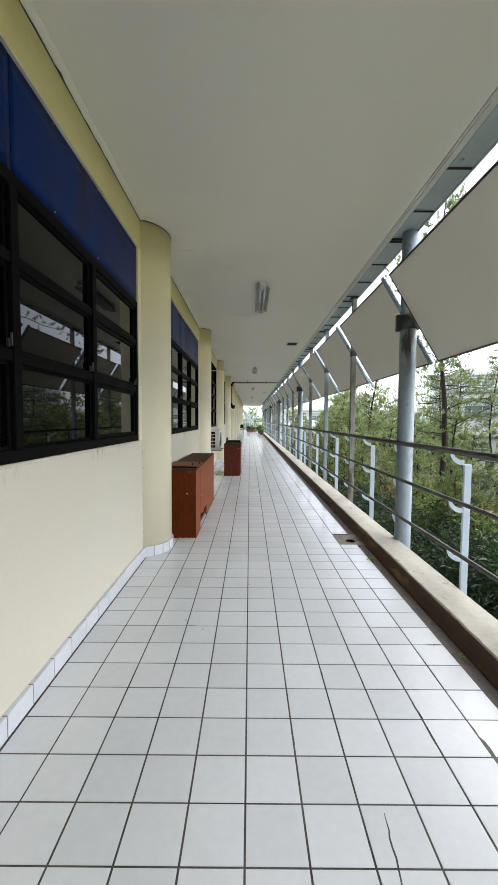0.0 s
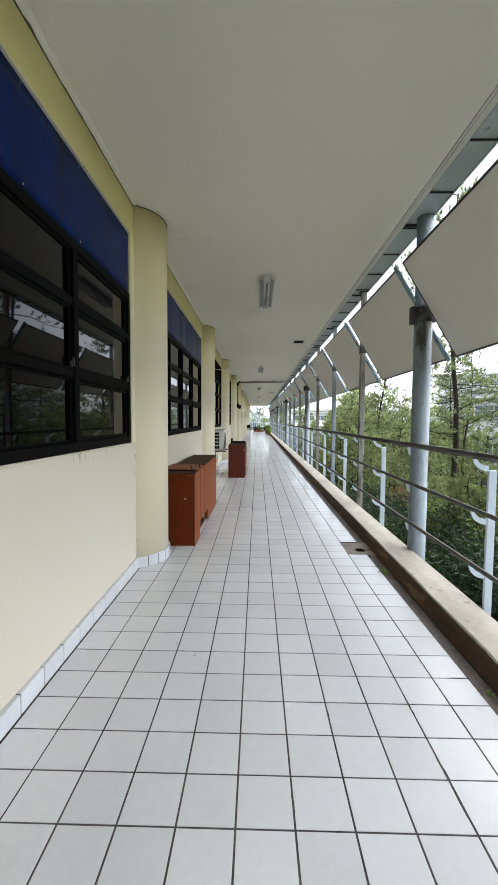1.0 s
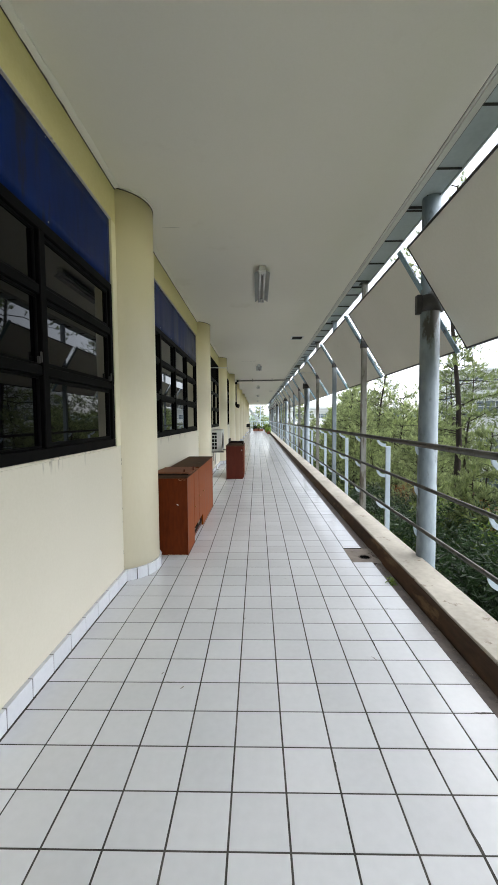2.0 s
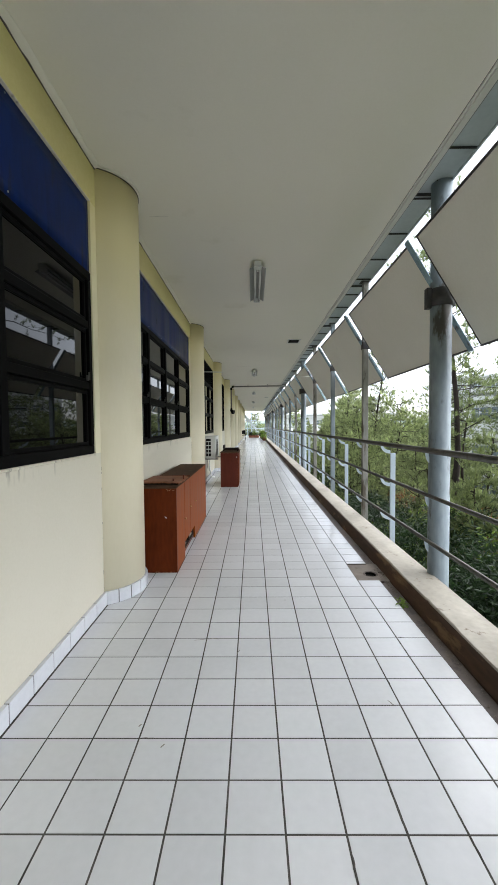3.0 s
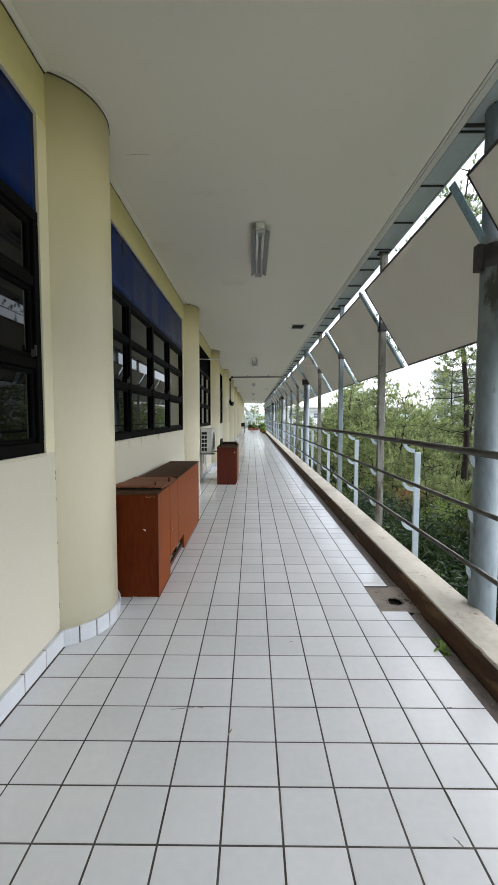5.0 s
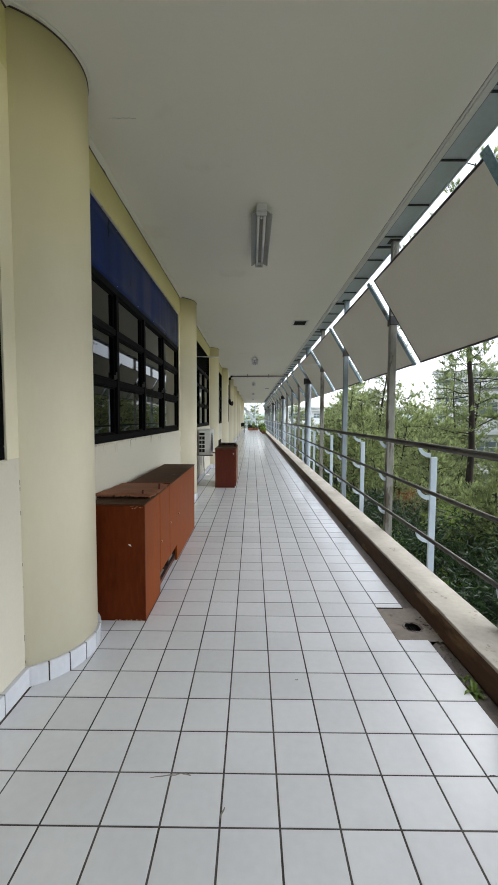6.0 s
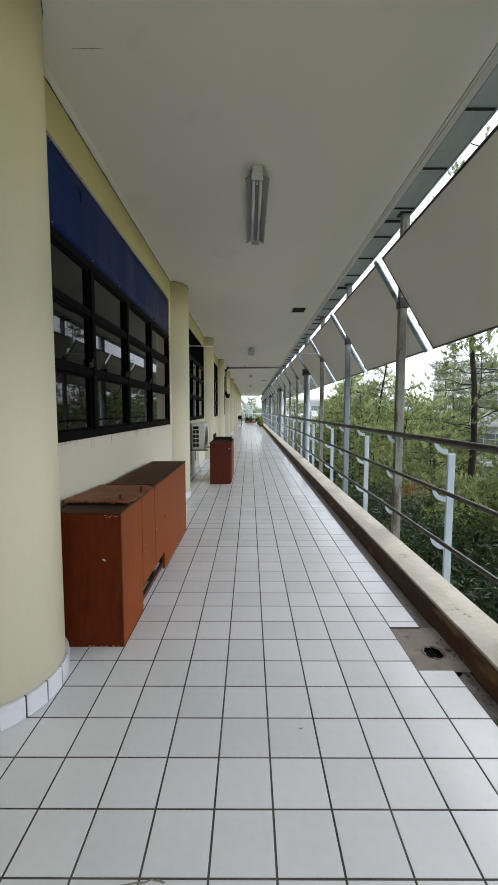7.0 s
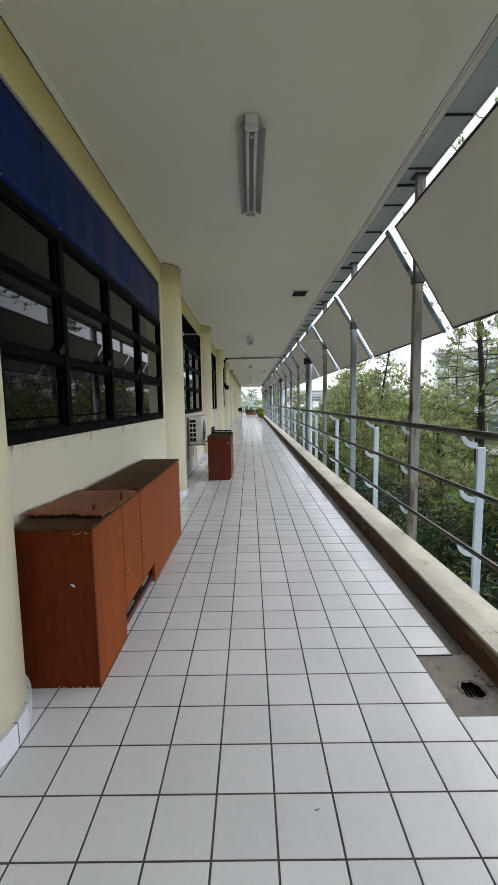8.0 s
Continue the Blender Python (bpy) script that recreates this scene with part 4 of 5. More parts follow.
for i in range(nx + 1):
    for j in range(ny + 1):
        u, v = i / nx, j / ny
        tear = 0.020 * noise.noise((u * 9, 0.3, 2)) + 0.022 * noise.noise((u * 37, 1.3, 2)) if j == 0 else 0
        side = 0.010 * noise.noise((v * 8, 4, 1)) if i in (0, nx) else 0
        z = 0.004 + 0.020 * (1 - v) ** 1.6 - (0.008 if j == 0 else 0) + 0.006 * noise.noise((u * 6, v * 2, 3)) * (1 - v) - 0.012 * max(0, u - 0.85) / 0.15 + 0.003 * noise.noise((u * 3, v * 3, 7))
        for k in (0, 1):
            lay[i, j, k] = bm.verts.new((-0.030 + 0.392 * u + side, 0.0 + 0.60 * v + tear, z + 0.007 * k))
for i in range(nx):
    for j in range(ny):
        for k in (0, 1):
            bm.faces.new((lay[i, j, k], lay[i + 1, j, k], lay[i + 1, j + 1, k], lay[i, j + 1, k]))
for i in range(nx):
    for j in (0, ny):
        bm.faces.new((lay[i, j, 0], lay[i + 1, j, 0], lay[i + 1, j, 1], lay[i, j, 1]))
for j in range(ny):
    for i in (0, nx):
        bm.faces.new((lay[i, j, 0], lay[i, j + 1, 0], lay[i, j + 1, 1], lay[i, j, 1]))
sheet = base("plywood_sheet", (-0.962, 4.67, CH + 0.012), "warped brown plywood sheet with a torn edge on the cabinet", "board")
part("sheet", bm, M_PLY, sheet)
# Near-black bar stands in for the shade in the gap below the torn edge.
part("batten", box(-0.02, 0.345, 0.016, 0.060, 0.0005, 0.013, 0.003), M_INSIDE, sheet, "near-black batten added for the shaded gap under the sheet")
for x, y in ((0.295, 0.05), (0.345, 0.33)):
    part("bolt", tube(bmesh.new(), [(x, y, 0.012), (x + 0.002, y, 0.056)], 0.008, 8), M_WOOD_D, sheet, "short dark upright peg")

# second cabinet farther along, with a dark tray on it
cab2 = base("cabinet", (-0.61, 9.56, 0), "dark red square cabinet standing out from the wall", "cabinet", "cabinets in the gallery")
W2, L2, H2 = 0.40, 1.02, 0.77
part("carcass", box(0.0, W2 - 0.02, 0.0, L2, 0.0, H2 - 0.022, 0.003), M_WOOD_D, cab2)
part("top", box(-0.006, W2 + 0.006, -0.006, L2 + 0.006, H2 - 0.021, H2, 0.003), M_TOP, cab2)
for a, b in ((0.004, 0.34), (0.344, 0.68), (0.684, 1.016)):
    d = part("door", box(W2 - 0.019, W2, a, b, 0.03, H2 - 0.026, 0.003), M_WOOD, cab2)
    part("knob", tube(bmesh.new(), [(W2, b - 0.04, 0.42), (W2 + 0.015, b - 0.04, 0.42)], [0.005, 0.008], 10), M_BRASS, d)
part("lock", tube(bmesh.new(), [(W2 - 0.045, -0.006, 0.66), (W2 - 0.045, 0.001, 0.66)], 0.010, 10), M_WHITE, cab2)

tray = base("wooden_tray", (-0.58, 9.95, 0.77), "dark wooden tray frame with one upright board", "tray")
for a in ((0.022, 0.35, 0.0, 0.02, 0.028, 0.055), (0.022, 0.35, 0.44, 0.46, 0.028, 0.055), (0.33, 0.35, 0.02, 0.44, 0.028, 0.055)):
    part("rim", box(*a, 0.003), M_INSIDE, tray)
part("upright", box(0.0, 0.022, 0.0, 0.46, 0.0, 0.13, 0.004), M_INSIDE, tray)
for y in (0.0, 0.42):
    part("foot", box(0.32, 0.35, y, y + 0.04, 0.0, 0.028), M_INSIDE, tray)

# outdoor air-conditioning unit on wall brackets
ac = base("air_conditioner", (-0.985, 9.95, 0.60), "white outdoor air-conditioning unit on a wall bracket", "air conditioner")
AW, AL, AH = 0.235, 0.80, 0.50
part("casing", box(0, AW, 0, AL, 0, AH, 0.012, 2), M_WHITE, ac)
grille = part("side_grille", box(0.015, 0.125, -0.004, 0.0, 0.04, AH - 0.05), M_BLACK, ac, "dark side grille")
for k in range(5):
    part("slat", box(0.012, 0.128, -0.010, -0.004, 0.035 + 0.086 * k, 0.053 + 0.086 * k, 0.002), M_WHITE, grille)
part("divider", box(0.066, 0.074, -0.010, -0.004, 0.053, 0.38), M_WHITE, grille)
bm = bmesh.new()
for rr in (0.19, 0.15, 0.11, 0.07):
    pts = [(AW + 0.012, 0.30 + rr * math.cos(2 * math.pi * k / 24), 0.25 + rr * math.sin(2 * math.pi * k / 24)) for k in range(25)]
    tube(bm, pts, 0.003, 5, False)
part("fan_guard", bm, M_PIPE, ac, "grey round wire guard")
part("fan_well", tube(bmesh.new(), [(AW + 0.001, 0.30, 0.25), (AW + 0.004, 0.30, 0.25)], 0.195, 28), M_LOUVRE, ac)
part("lid", box(-0.004, AW + 0.006, -0.006, AL + 0.004, AH, AH + 0.012, 0.004), M_WHITE, ac)
for y in (0.08, 0.70):
    br = part("bracket", box(-0.055, AW + 0.05, y, y + 0.03, -0.031, -0.001, 0.003), M_PIPE, ac)
    part("bracket_leg", box(-0.055, -0.035, y, y + 0.03, -0.30, -0.031, 0.003), M_PIPE, br)
hose = base("hose", (-1.0, 10.9, 0), "grey insulated hose dropping down the wall", "hose")
part("run", tube(bmesh.new(), [(0.06, -0.16, 0.72), (0.03, -0.02, 0.70), (0.0, 0.06, 0.60), (-0.01, 0.10, 0.42), (0.0, 0.12, 0.2), (0.03, 0.16, 0.03), (0.10, 0.24, 0.018)], 0.016, 8), M_WHITE, hose)
rodt = base("wall_rod", (WALL, 9.9, 2.57), "thin white rod standing out from the wall", "rod")
part("shaft", tube(bmesh.new(), [(-0.01, 0, 0), (0.46, 0, -0.012)], 0.011, 8), M_WHITE, rodt)
part("plate", box(0.0, 0.008, -0.03, 0.03, -0.03, 0.03, 0.002), M_WHITE, rodt)

rod_b = base("pole_rod", (1.60, POLE0 + 3 * PITCH, 2.53), "thin white rod standing out from a pole", "rod")
part("shaft", tube(bmesh.new(), [(0.0, 0, 0.01), (-0.44, 0, 0.0)], 0.008, 8), M_WHITE, rod_b)
part("plate", box(-0.006, 0.004, -0.025, 0.025, -0.02, 0.04, 0.002), M_WHITE, rod_b)

# ---------------------------------------------------------------- far end of the gallery


def chair(at, turn):
    c = base("chair", at, "dark steel chair standing against the wall", "chair", "chairs at the far end")
    for x in (0.02, 0.40):
        for y in (0.02, 0.40):
            part("leg", rod((x, y, 0), (x, y, 0.44 if y < 0.2 else 0.92), 0.012, 8), M_BLACK, c)
    part("seat", box(0, 0.42, 0, 0.42, 0.44, 0.475, 0.012, 2), M_BLACK, c)
    part("backrest", box(0.03, 0.39, 0.39, 0.415, 0.58, 0.90, 0.01, 2), M_BLACK, c)
    c.rotation_euler = (0, 0, turn)
    return c


chair((-0.98, 37.0, 0), 0.0)
chair((-0.95, 40.0, 0), 0.3)


def leaf_cloud(r, n, centre, rx, rz, L, w, shell=0.55):
    vs, fs = [], []
    for _ in range(n):
        d = Vector((r.gauss(0, 1), r.gauss(0, 1), r.gauss(0, 1))).normalized()
        q = shell + (1 - shell) * r.random()
        lump = 1 + 0.35 * noise.noise((d.x * 1.7 + centre[0], d.y * 1.7, d.z * 1.7 + centre[2]))
        p = Vector(centre) + Vector((d.x * rx, d.y * rx, d.z * rz)) * q * lump
        a = (d + Vector((r.uniform(-1, 1), r.uniform(-1, 1), r.uniform(-1.2, 0.4)))).normalized()
        b = a.cross(Vector((r.uniform(-1, 1), r.uniform(-1, 1), r.uniform(-1, 1)))).normalized()
        l, ww = L * r.uniform(0.6, 1.2), w * r.uniform(0.7, 1.2)
        k = len(vs)
        nrm = a.cross(b) * ww * 0.25
        vs += [p, p + a * l * 0.45 + b * ww + nrm, p + a * l, p + a * l * 0.45 - b * ww + nrm]
        fs += [(k, k + 1, k + 2), (k, k + 2, k + 3)]
    return [tuple(v) for v in vs], fs


def potted(at, h, seed, mat):
    p = base("potted_plant", at, "leafy green plant in a terracotta pot", "plant", "potted plants at the far end")
    r = random.Random(seed)
    pr = 0.17
    bm = bmesh.new()
    tube(bm, [(0, 0, 0), (0, 0, 0.26), (0, 0, 0.262), (0, 0, 0.31)], [pr * 0.72, pr * 0.95, pr * 1.06, pr * 1.08], 16)
    part("pot", bm, M_TERRA if seed % 2 else M_BLACK, p)
    part("stem", tube(bmesh.new(), [(0, 0, 0.3), (0.02, 0.01, h * 0.5), (-0.02, 0.03, h * 0.8)], [0.02, 0.014, 0.006], 6), M_BARK, p)
    v, f = leaf_cloud(r, 190, (0, 0, h * 0.66), 0.22, h * 0.34, 0.22, 0.030, 0.15)
    crown = new("crown", raw("crown", v, f, mat))
    crown.parent = p
    return p


potted((1.12, 36.2, 0), 0.58, 1, M_LEAF_L)
potted((1.10, 38.2, 0), 0.85, 2, M_LEAF_L)
potted((1.02, 40.4, 0), 0.7, 3, M_LEAF)
potted((1.02, 43.0, 0), 0.8, 4, M_LEAF_L)
potted((0.30, 46.2, 0), 0.7, 5, M_LEAF_L)
potted((-0.10, 46.6, 0), 0.65, 7, M_LEAF)
for x in (-0.35, 0.28):
    pb = base("planter_box", (x, 45.6, 0), "orange terracotta planter box on the floor", "planter", "planters at the far end")
    part("trough", box(0, 0.55, 0, 0.28, 0, 0.24, 0.015), M_TERRA, pb)
    v, f = leaf_cloud(random.Random(9), 90, (0.27, 0.14, 0.34), 0.24, 0.16, 0.16, 0.03, 0.1)
    g = new("leaves", raw("leaves", v, f, M_LEAF))
    g.parent = pb

grid = base("end_railing", (-1.0, 50.4, 0), "white railing across the far end", "railing", kind="structure")
for z in (0.15, 0.55, 1.0):
    part("rail", rod((0, 0, z), (2.5, 0, z), 0.03, 8), M_POST, grid)
for k in range(11):
    part("bar", rod((0.25 * k, 0, 0), (0.25 * k, 0, 1.0), 0.02, 6), M_POST, grid)

tower = base("stair_tower", (-1.2, 52.4, 0), "pale stair flight behind the far end", "stair", kind="structure")
bm = extrude_profile([(0.0, 2.70), (0.0, 3.12), (1.75, 1.10), (1.75, 0.70)], 0.0, 1.2)
part("stringer", bm, M_STAIR, tower)
for k in range(9):
    x = 0.1 + 0.18 * k
    part("step", box(x, x + 0.22, 0.02, 1.18, 2.92 - 0.205 * k, 2.98 - 0.205 * k, 0.004), M_STAIR, tower)
for x in (0.0, 0.55, 1.1, 1.72):
    part("post", box(x, x + 0.07, 1.3, 1.37, -0.3, 3.3), M_POST, tower)
for z in (1.0, 2.0, 3.0):
    part("crossbar", box(0, 1.8, 1.31, 1.36, z, z + 0.06), M_POST, tower)
part("landing", box(-0.6, 3.0, -0.8, 3.0, -0.5, -0.02), M_CEMENT, tower)

# ---------------------------------------------------------------- outdoors
GZ = -5.2
gv, gf = [], []
NG = 60
for i in range(NG + 1):
    for j in range(NG + 1):
        u, v = 2 * i / NG - 1, 2 * j / NG - 1
        x, y = 30 + 1500 * u * abs(u) ** 1.5, 20 + 1500 * v * abs(v) ** 1.5
        d = math.hypot(x - 2, y - 20)
        z = GZ + (0.5 * noise.noise((x * 0.06, y * 0.06, 0)) if 3 < d < 120 else 0) - 0.01 * min(d, 150)
        gv.append((x, y, z))
for i in range(NG):
    for j in range(NG):
        a = i * (NG + 1) + j
        gf.append((a, a + NG + 1, a + NG + 2, a + 1))
tagged(new("ground", raw("ground", gv, gf, M_GROUND)), "rough grassy slope below the gallery", "ground", kind="structure")
lower = base("lower_storey", (0, 0, 0), "cream wall of the storey below", "wall", kind="structure")
part("wall", box(-1.24, 1.2, NEAR, FAR, GZ - 1.5, -0.76), M_WALL, lower)

hv, hf = [], []
NH = 90
for i in range(NH + 1):
    a = radians(-40 + 200 * i / NH)
    R = 520
    top = 7 + 9 * noise.noise((a * 2.2, 0, 3)) + 4 * noise.noise((a * 9, 0, 5)) + 8 * math.sin(a * 1.3) ** 2
    for r, z in ((R, -30), (R + 30, top * 0.6), (R + 80, top), (R + 200, -30)):
        hv.append((r * math.sin(a), r * math.cos(a), z))
for i in range(NH):
    for k in range(3):
        a = 4 * i + k
        hf.append((a, a + 4, a + 5, a + 1))
tagged(new("backdrop", raw("backdrop", hv, hf, M_HILL)), "low hazy green hills on the horizon", "hill", kind="structure")


def building(at, turn, width, storeys, group):
    b = base("office_building", at, "long white building with bands of windows behind the trees", "building", group)
    H, dep = 3.4, 12
    part("wall", box(0, width, 0, dep, 0, H * storeys), M_BUILD, b)
    roof = part("roof", box(-0.8, width + 0.8, -0.9, dep + 0.8, H * storeys, H * storeys + 0.5, 0.05), M_BUILD, b)
    n = int(width / 3)
    wm = mesh_of("window", box(0.5, 2.5, -0.06, 0.05, 1.15, 2.2, 0.02), M_BGLASS)
    sm = mesh_of("ledge", box(-0.3, width + 0.3, -0.7, 0.0, 2.85, 3.15), M_BUILD)
    bm2 = box(0.5, 2.5, -0.10, -0.062, 1.70, 1.76)
    for y in (1.05, 1.9):
        solid(bm2, y, y + 0.06, -0.10, -0.062, 1.15, 2.2)
    fm = mesh_of("glazing_bar", bm2, M_BUILD)
    for s in range(storeys):
        piece("ledge", sm, b, (0, 0, H * s))
        for k in range(n):
            w = piece("window", wm, b, (3 * k, 0, H * s))
            piece("glazing_bar", fm, w)
    b.rotation_euler = (0, 0, turn)
    return b


building((38, 84, -6.5), radians(-32), 30, 5, "white buildings beyond the trees")
near_block = building((19.5, 37.0, -6.2), radians(-34), 27, 3, "white buildings beyond the trees")
hip = bmesh.new()
vs = [hip.verts.new(p) for p in ((8, -1.2, 10.65), (28, -1.2, 10.65), (28, 13.2, 10.65), (8, 13.2, 10.65), (13, 6, 13.4), (23, 6, 13.4))]
for f in ((0, 1, 5, 4), (1, 2, 5), (2, 3, 4, 5), (3, 0, 4), (3, 2, 1, 0)):
    hip.faces.new([vs[i] for i in f])
part("hip_roof", hip, M_GREENROOF, near_block, "dark green hipped roof")
building((5.5, 98, -6.5), radians(-4), 30, 3, "white buildings beyond the trees")
building((70, 20, -7.5), radians(-90), 27, 4, "white buildings beyond the trees")

# ---------------------------------------------------------------- trees


def tuft(r, vs, fs, p, d, n, L, w):
    """An upright brush of needles at a twig end."""
    axis = (d * 0.55 + Vector((0, 0, 0.75))).normalized()
    for _ in range(n):
        a = (axis + Vector((r.gauss(0, 0.34), r.gauss(0, 0.34), r.gauss(0, 0.30)))).normalized()
        b = a.cross(Vector((r.uniform(-1, 1), r.uniform(-1, 1), r.uniform(-1, 1)))).normalized() * w
        l = L * r.uniform(0.6, 1.2)
        q = p + axis * r.uniform(-0.5, 0.4) * L + Vector((r.gauss(0, 0.018), r.gauss(0, 0.018), 0))
        k = len(vs)
        vs += [tuple(q - b), tuple(q + b), tuple(q + a * l)]
        fs.append((k, k + 1, k + 2))


def pine(seed, H, spread, limbs, low, tufts=7, per=20, girth=1.0, L=0.16, mat=M_NEEDLE, w=0.014):
    r = random.Random(seed)
    t = base("pine_tree", (0, 0, 0), "tall pine with an open crown of long needles", "tree", "pines below the gallery")
    bend = [Vector((0.02 * H * math.sin(i * 0.9 + seed), 0.02 * H * math.cos(i * 0.7 + seed * 2), H * i / 8)) for i in range(9)]
    bend[0] = Vector((0, 0, -0.8))
    rad = [girth * 0.0085 * H * (1 - 0.115 * i) + 0.010 for i in range(9)]
    bm = bmesh.new()
    tube(bm, bend, rad, 9)
    vs, fs = [], []
    for k in range(limbs):
        u = low + (1 - low) * (k + r.random()) / limbs
        h = u * 8
        i = min(7, int(h))
        p0 = bend[i].lerp(bend[i + 1], h - i)
        a = r.uniform(0, 2 * math.pi)
        ln = spread * (1.05 - 0.7 * ((u - low) / (1 - low)) ** 1.5) * r.uniform(0.35, 1.2)
        d = Vector((math.cos(a), math.sin(a), r.uniform(-0.05, 0.75)))
        sway = Vector((-d.y, d.x, 0)) * r.uniform(-0.3, 0.3) * ln
        pts = [p0 + d * ln * q + sway * q * q + Vector((0, 0, -0.22 * ln * q * q + 0.08 * r.uniform(-1, 1))) for q in (0, 0.25, 0.5, 0.75, 1.0)]
        tube(bm, pts, [0.022, 0.018, 0.013, 0.009, 0.004], 4, False)
        for q in range(tufts * 2):
            s = 0.2 + 0.8 * (q + r.random()) / (tufts * 2)
            j = min(3, int(s * 4))
            pp = pts[j].lerp(pts[j + 1], min(1, s * 4 - j))
            dd = Vector((r.gauss(0, 1) + d.x, r.gauss(0, 1) + d.y, r.gauss(0.3, 0.6))).normalized()
            tl = r.uniform(0.12, 0.62) * (0.5 + 0.35 * ln)
            tip = pp + dd * tl
            if q % 3 == 0:
                tube(bm, [pp, tip], [0.006, 0.003], 3, False)
            tuft(r, vs, fs, tip, dd, per, L, w)
            tuft(r, vs, fs, pp.lerp(tip, 0.5), dd, per // 3, L, w)
    part("trunk", bm, M_BARK, t)
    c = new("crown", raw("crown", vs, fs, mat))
    c.parent = t
    return t


def put(src, spots):
    """Moves the first to the first spot and copies it to the others."""
    for i, (x, y, z, turn, size) in enumerate(spots):
        m = pose(x, y, z, 0, 0, turn)
        if i == 0:
            src.matrix_basis = m @ Matrix.Diagonal((size, size, size, 1))
        else:
            o = copy_thing(src, m)
            o.scale = (size, size, size)


gz = GZ - 0.15
open_tree = pine(11, 15, 2.6, 60, 0.40, 7, 32, 1.15, 0.14, M_NEEDLE_D, 0.0085)
# Those at y 8.5 and -3 stand unseen, added to dim the sky.
put(open_tree, [(7.5, 15.6, gz, 0, 1.0), (8.6, 27.5, gz, 140, 0.82), (16, 20, gz, 60, 0.95), (6.2, 3.5, gz, 200, 0.92), (12, 48, gz, 20, 0.8), (17, 8, gz, 300, 1.0), (21, 34, gz, 90, 0.85), (4, 68, gz, 30, 0.8), (9.5, 8.5, gz, 110, 0.95), (8.0, -3.0, gz, 250, 1.0), (10.5, 12.0, gz, 330, 1.05), (13.5, 17, gz, 75, 0.9), (15.5, 32, gz, 15, 0.78), (20, 43, gz, 215, 0.8), (12.5, 24, gz, 165, 0.7)])
low_a, low_b, low_c = pine(21, 7.4, 2.2, 52, 0.14, 6, 26, 0.9, w=0.0115), pine(33, 6.8, 2.0, 48, 0.12, 6, 26, 0.9, w=0.0115), pine(45, 8.2, 2.4, 56, 0.2, 6, 26, 0.9, w=0.0115)
spots = {0: [], 1: [], 2: []}
r = random.Random(77)
for k in range(64):
    band = k % 3
    y = -3 + 62 * ((k * 0.618) % 1) + r.uniform(-1, 1)
    x = (5.4, 8.2, 11.8)[band] + r.uniform(-1.0, 1.3) + (0.05 * y if band else 0)
    if band and 9 < y < 26 and (k % 2 or 0.54 < x / y < 0.9):
        continue
    spots[r.randrange(3)].append((x, y, gz - 0.1, r.uniform(0, 360), r.uniform(0.72, 0.90) * (1.06 if band else 0.88)))
for k in range(13):
    y = 28 + 40 * ((k * 0.618) % 1)
    spots[k % 3].append((r.uniform(5.4, 7.2) + 0.16 * (y - 28), y, gz, r.uniform(0, 360), r.uniform(0.82, 1.12)))
for k in range(14):
    spots[k % 3].append((-5 + 1.1 * k, 66 + r.uniform(-3, 8), gz, r.uniform(0, 360), r.uniform(0.85, 1.1)))
spots[2] += [(6.9, 29, gz, 40, 1.1), (8.2, 33, gz, 160, 1.15), (9.2, 30, gz, 100, 1.05), (6.2, 24, gz, 220, 0.95), (7.4, 21, gz, 310, 0.95)]
for src, key in ((low_a, 0), (low_b, 1), (low_c, 2)):
    put(src, spots[key])


def shrub(seed, mat, label, L, w, n):
    r = random.Random(seed)
    s = base("shrub", (0, 0, 0), label, "shrub", "shrubs below the gallery")
    bm = bmesh.new()
    vs, fs = [], []
    for k in range(9):
        a = k * 2.4
        tip = Vector((math.cos(a) * r.uniform(0.3, 1.0), math.sin(a) * r.uniform(0.3, 1.0), r.uniform(1.3, 2.9)))
        tube(bm, [(0, 0, -0.3), tuple(tip * 0.5 + Vector((0, 0, 0.2))), tuple(tip)], [0.035, 0.022, 0.008], 5, False)
        v, f = leaf_cloud(r, n, tip, 0.62, 0.50, L, w, 0.25)
        o = len(vs)
        vs += v
        fs += [tuple(i + o for i in q) for q in f]
    part("stems", bm, M_BARK, s)
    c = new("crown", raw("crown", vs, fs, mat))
    c.parent = s
    return s


dark = shrub(5, M_LEAF, "dense shrub with long dark green leaves", 0.135, 0.0145, 620)
light = shrub(8, M_LEAF_L, "shrub with fine yellow-green leaves", 0.095, 0.0125, 620)
ds, ls = [], []
for k in range(46):
    y = -2 + 40 * ((k * 0.618) % 1)
    x = r.uniform(3.6, 5.8)
    (ls if k % 3 == 1 or x < 4.2 else ds).append((x, y, gz - 0.1, r.uniform(0, 360), r.uniform(0.85, 1.25)))
dry = shrub(15, M_DRY, "dry shrub with rust-brown leaves", 0.16, 0.022, 150)
put(dry, [(6.6, 11.5, gz + 1.9, 30, 0.8), (7.2, 19.0, gz + 1.5, 130, 0.7)])
ds += [(4.5, 8.6, gz, 20, 1.45), (5.2, 10.6, gz, 80, 1.5), (4.9, 13.0, gz, 150, 1.35), (5.2, 16.0, gz, 270, 1.35), (5.5, 7.4, gz, 310, 1.5)]
ls += [(6.2, 11.8, gz, 40, 1.6), (6.2, 8.9, gz, 95, 1.6)]
ls += [(3.25 + 0.35 * ((k * 0.618) % 1), 4.6 + 1.35 * k, gz, 67 * k, 1.12 + 0.18 * ((k * 0.38) % 1)) for k in range(7)]
put(dark, ds)
put(light, ls)

# joined far woods
vs, fs = [], []
r = random.Random(5)
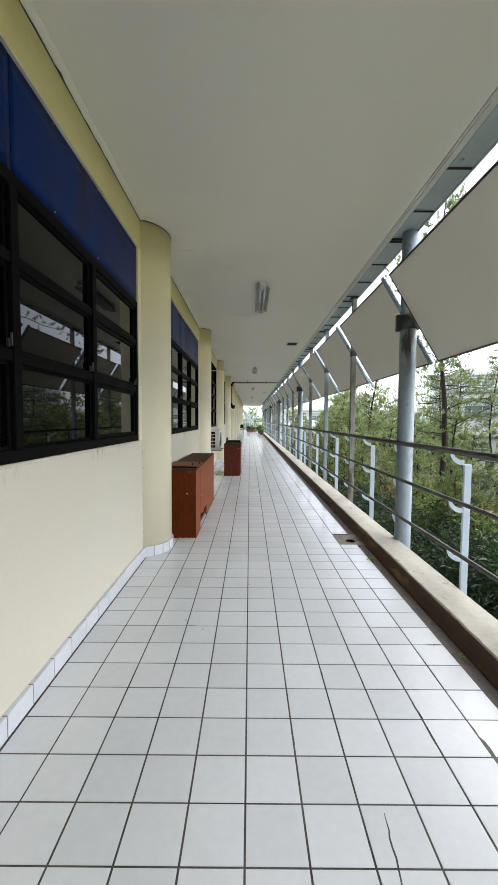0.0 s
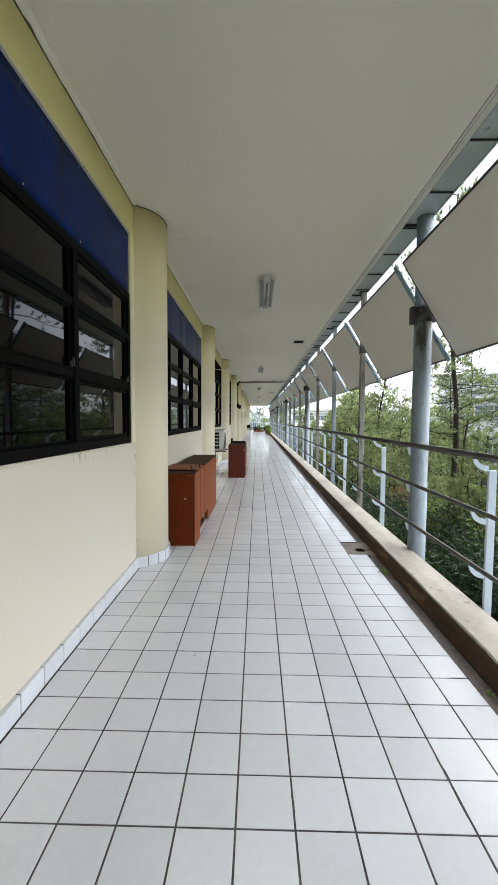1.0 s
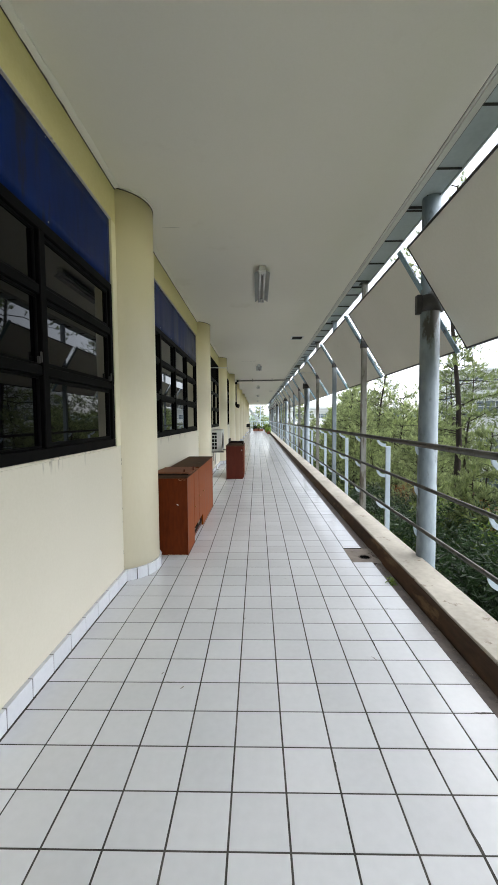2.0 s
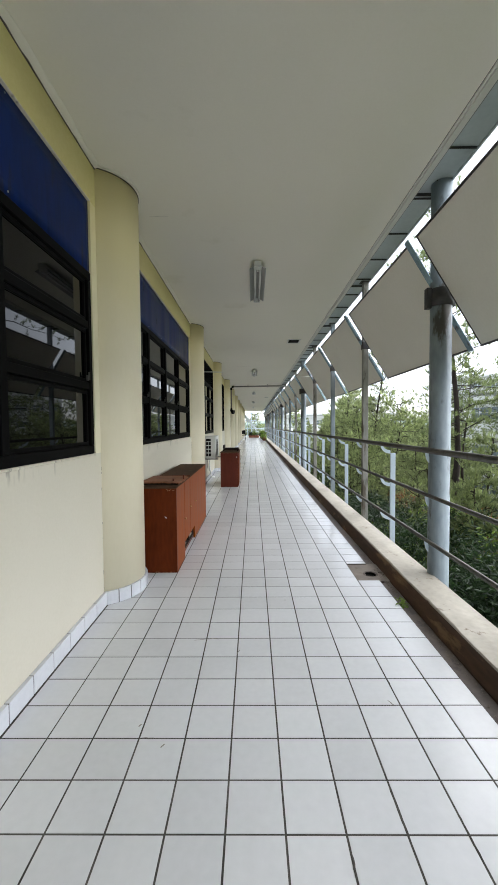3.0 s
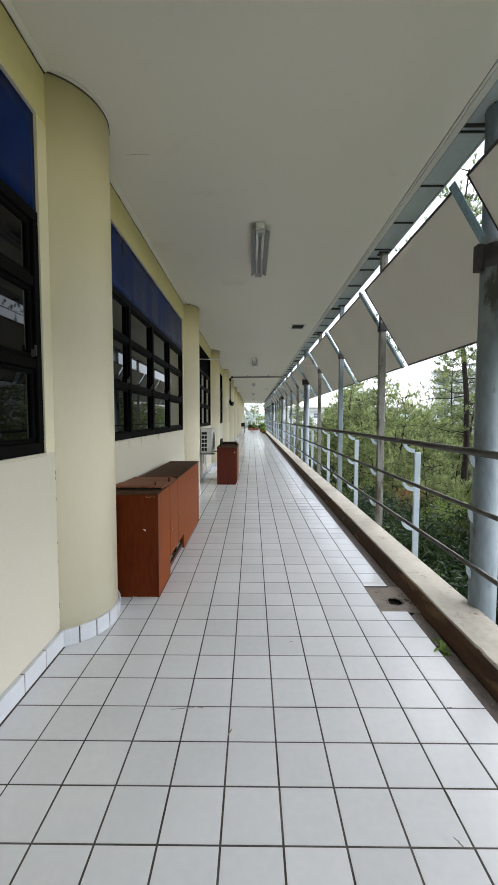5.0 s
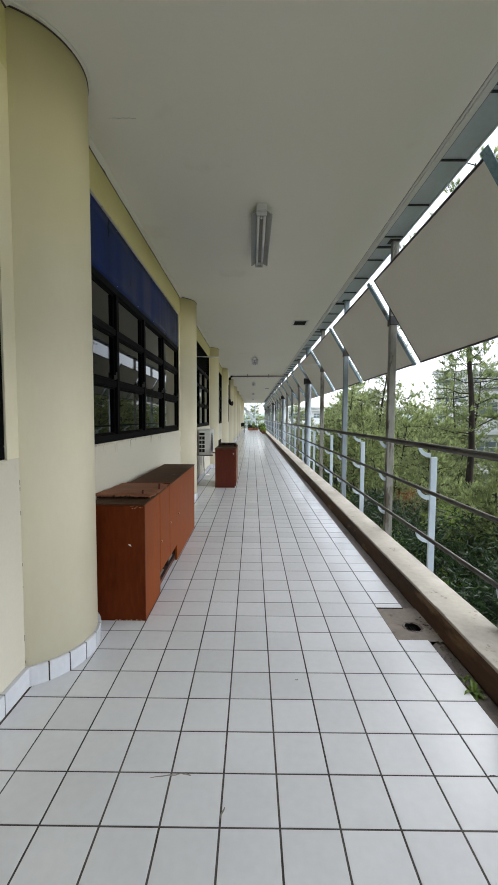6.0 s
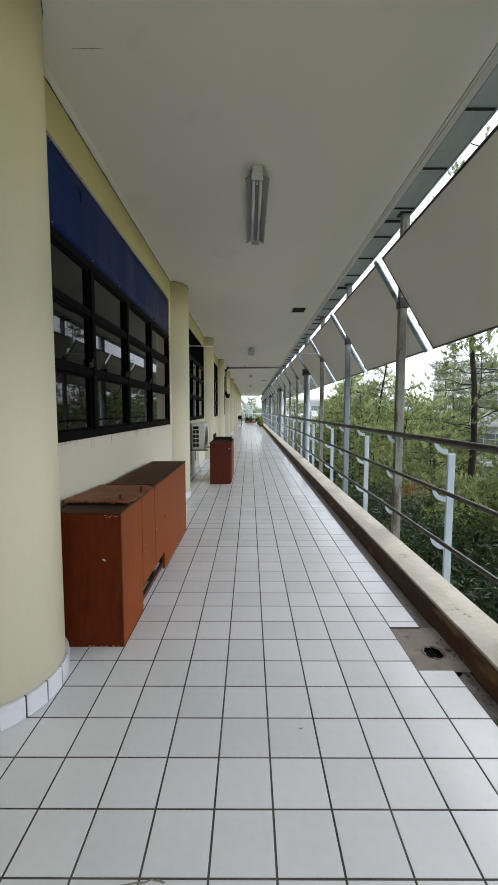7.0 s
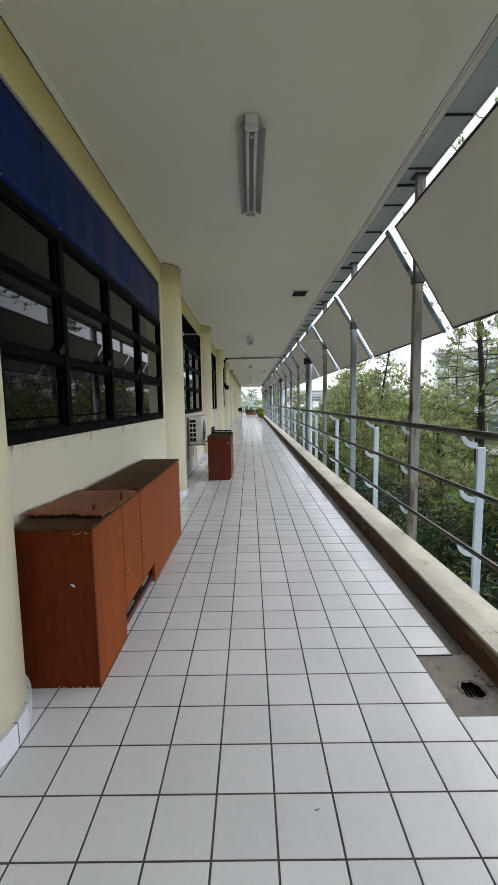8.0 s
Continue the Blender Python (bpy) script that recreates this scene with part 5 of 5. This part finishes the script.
for k in range(900):
    x, y = r.uniform(16, 75), r.uniform(-20, 130)
    if math.hypot(x, y) > 135:
        continue
    top = 1.2 + 2.2 * noise.noise((x * 0.09, y * 0.09, 0)) + r.uniform(-1, 1) - 0.02 * x
    if 0.5 < x / max(y, 1) < 2.0:
        top -= 2.4
    h = r.uniform(2.0, 3.6)
    v, f = leaf_cloud(r, 90, (x, y, top - h * 0.6 - 0.6), r.uniform(1.4, 2.3), h * 0.8, 0.75, 0.22, 0.4)
    o = len(vs)
    vs += v
    fs += [tuple(i + o for i in q) for q in f]
tagged(new("woods", raw("woods", vs, fs, M_WOODS)), "distant mixed green woods", "woods", kind="stuff")
# ---------------------------------------------------------------- floor tiles
T = 0.2


def tile_mesh(w, d):
    bm = bmesh.new()
    g, h, b = 0.0036, 0.0034, 0.0006
    a = [bm.verts.new(p) for p in ((g, h, -0.010), (w - g, h, -0.010), (w - g, d - h, -0.010), (g, d - h, -0.010))]
    m = [bm.verts.new(p) for p in ((g, h, -b), (w - g, h, -b), (w - g, d - h, -b), (g, d - h, -b))]
    t = [bm.verts.new(p) for p in ((g + b, h + b, 0), (w - g - b, h + b, 0), (w - g - b, d - h - b, 0), (g + b, d - h - b, 0))]
    for p, q in ((a, m), (m, t)):
        for k in range(4):
            bm.faces.new((p[k], p[(k + 1) % 4], q[(k + 1) % 4], q[k]))
    bm.faces.new(t)
    return mesh_of("tile", bm, M_TILE)


PIT = (PIT0, PIT1)
full, edge_tile, wall_tile = tile_mesh(T, T), tile_mesh(0.19, T), tile_mesh(0.204, T)
made = 0
rows = range(4, 31)
for j in rows:
    for i in range(-5, 6):
        y0, y1 = T * j, T * (j + 1)
        me = edge_tile if i == 5 else wall_tile if i == -5 else full
        if i == 5 and y1 > PIT[0] and y0 < PIT[1]:
            if y0 < PIT[0] - 0.01:
                me, y1 = tile_mesh(0.19, PIT[0] - y0), PIT[0]
            elif y1 > PIT[1] + 0.01:
                me, y0 = tile_mesh(0.19, y1 - PIT[1]), PIT[1]
            else:
                continue
        ob = piece("tile", me, floor, (T * i - (0.003 if i == -5 else 0), y0, 0.0004 * rng.uniform(-1, 1)))
        ob.rotation_euler = (rng.uniform(-0.0016, 0.0016), rng.uniform(-0.0016, 0.0016), 0)
        made += 1
vs, fs = [], []
for j in range(int(NEAR / T), int(FAR / T)):
    if j in rows:
        continue
    for i in range(-5, 6):
        x0, y0 = T * i, T * j
        w = 0.19 if i == 5 else T
        if i == -5:
            x0, w = x0 - 0.003, 0.203
        g, h, z = 0.0046, 0.0048, 0.0003 * rng.uniform(-1, 1)
        k = len(vs)
        tx, ty = rng.uniform(-0.0002, 0.0002), rng.uniform(-0.0002, 0.0002)
        vs += [(x0 + g, y0 + h, z - tx - ty), (x0 + w - g, y0 + h, z + tx - ty), (x0 + w - g, y0 + T - h, z + tx + ty), (x0 + g, y0 + T - h, z - tx + ty)]
        vs += [(x, y, -0.0105) for x, y, _ in vs[k:k + 4]]
        fs += [(k, k + 1, k + 2, k + 3)] + [(k + (q + 1) % 4, k + q, k + 4 + q, k + 4 + (q + 1) % 4) for q in range(4)]
far_tiles = new("tiles", raw("tiles", vs, fs, M_TILE_FAR))
far_tiles.parent = floor
tagged(far_tiles, kind="stuff")
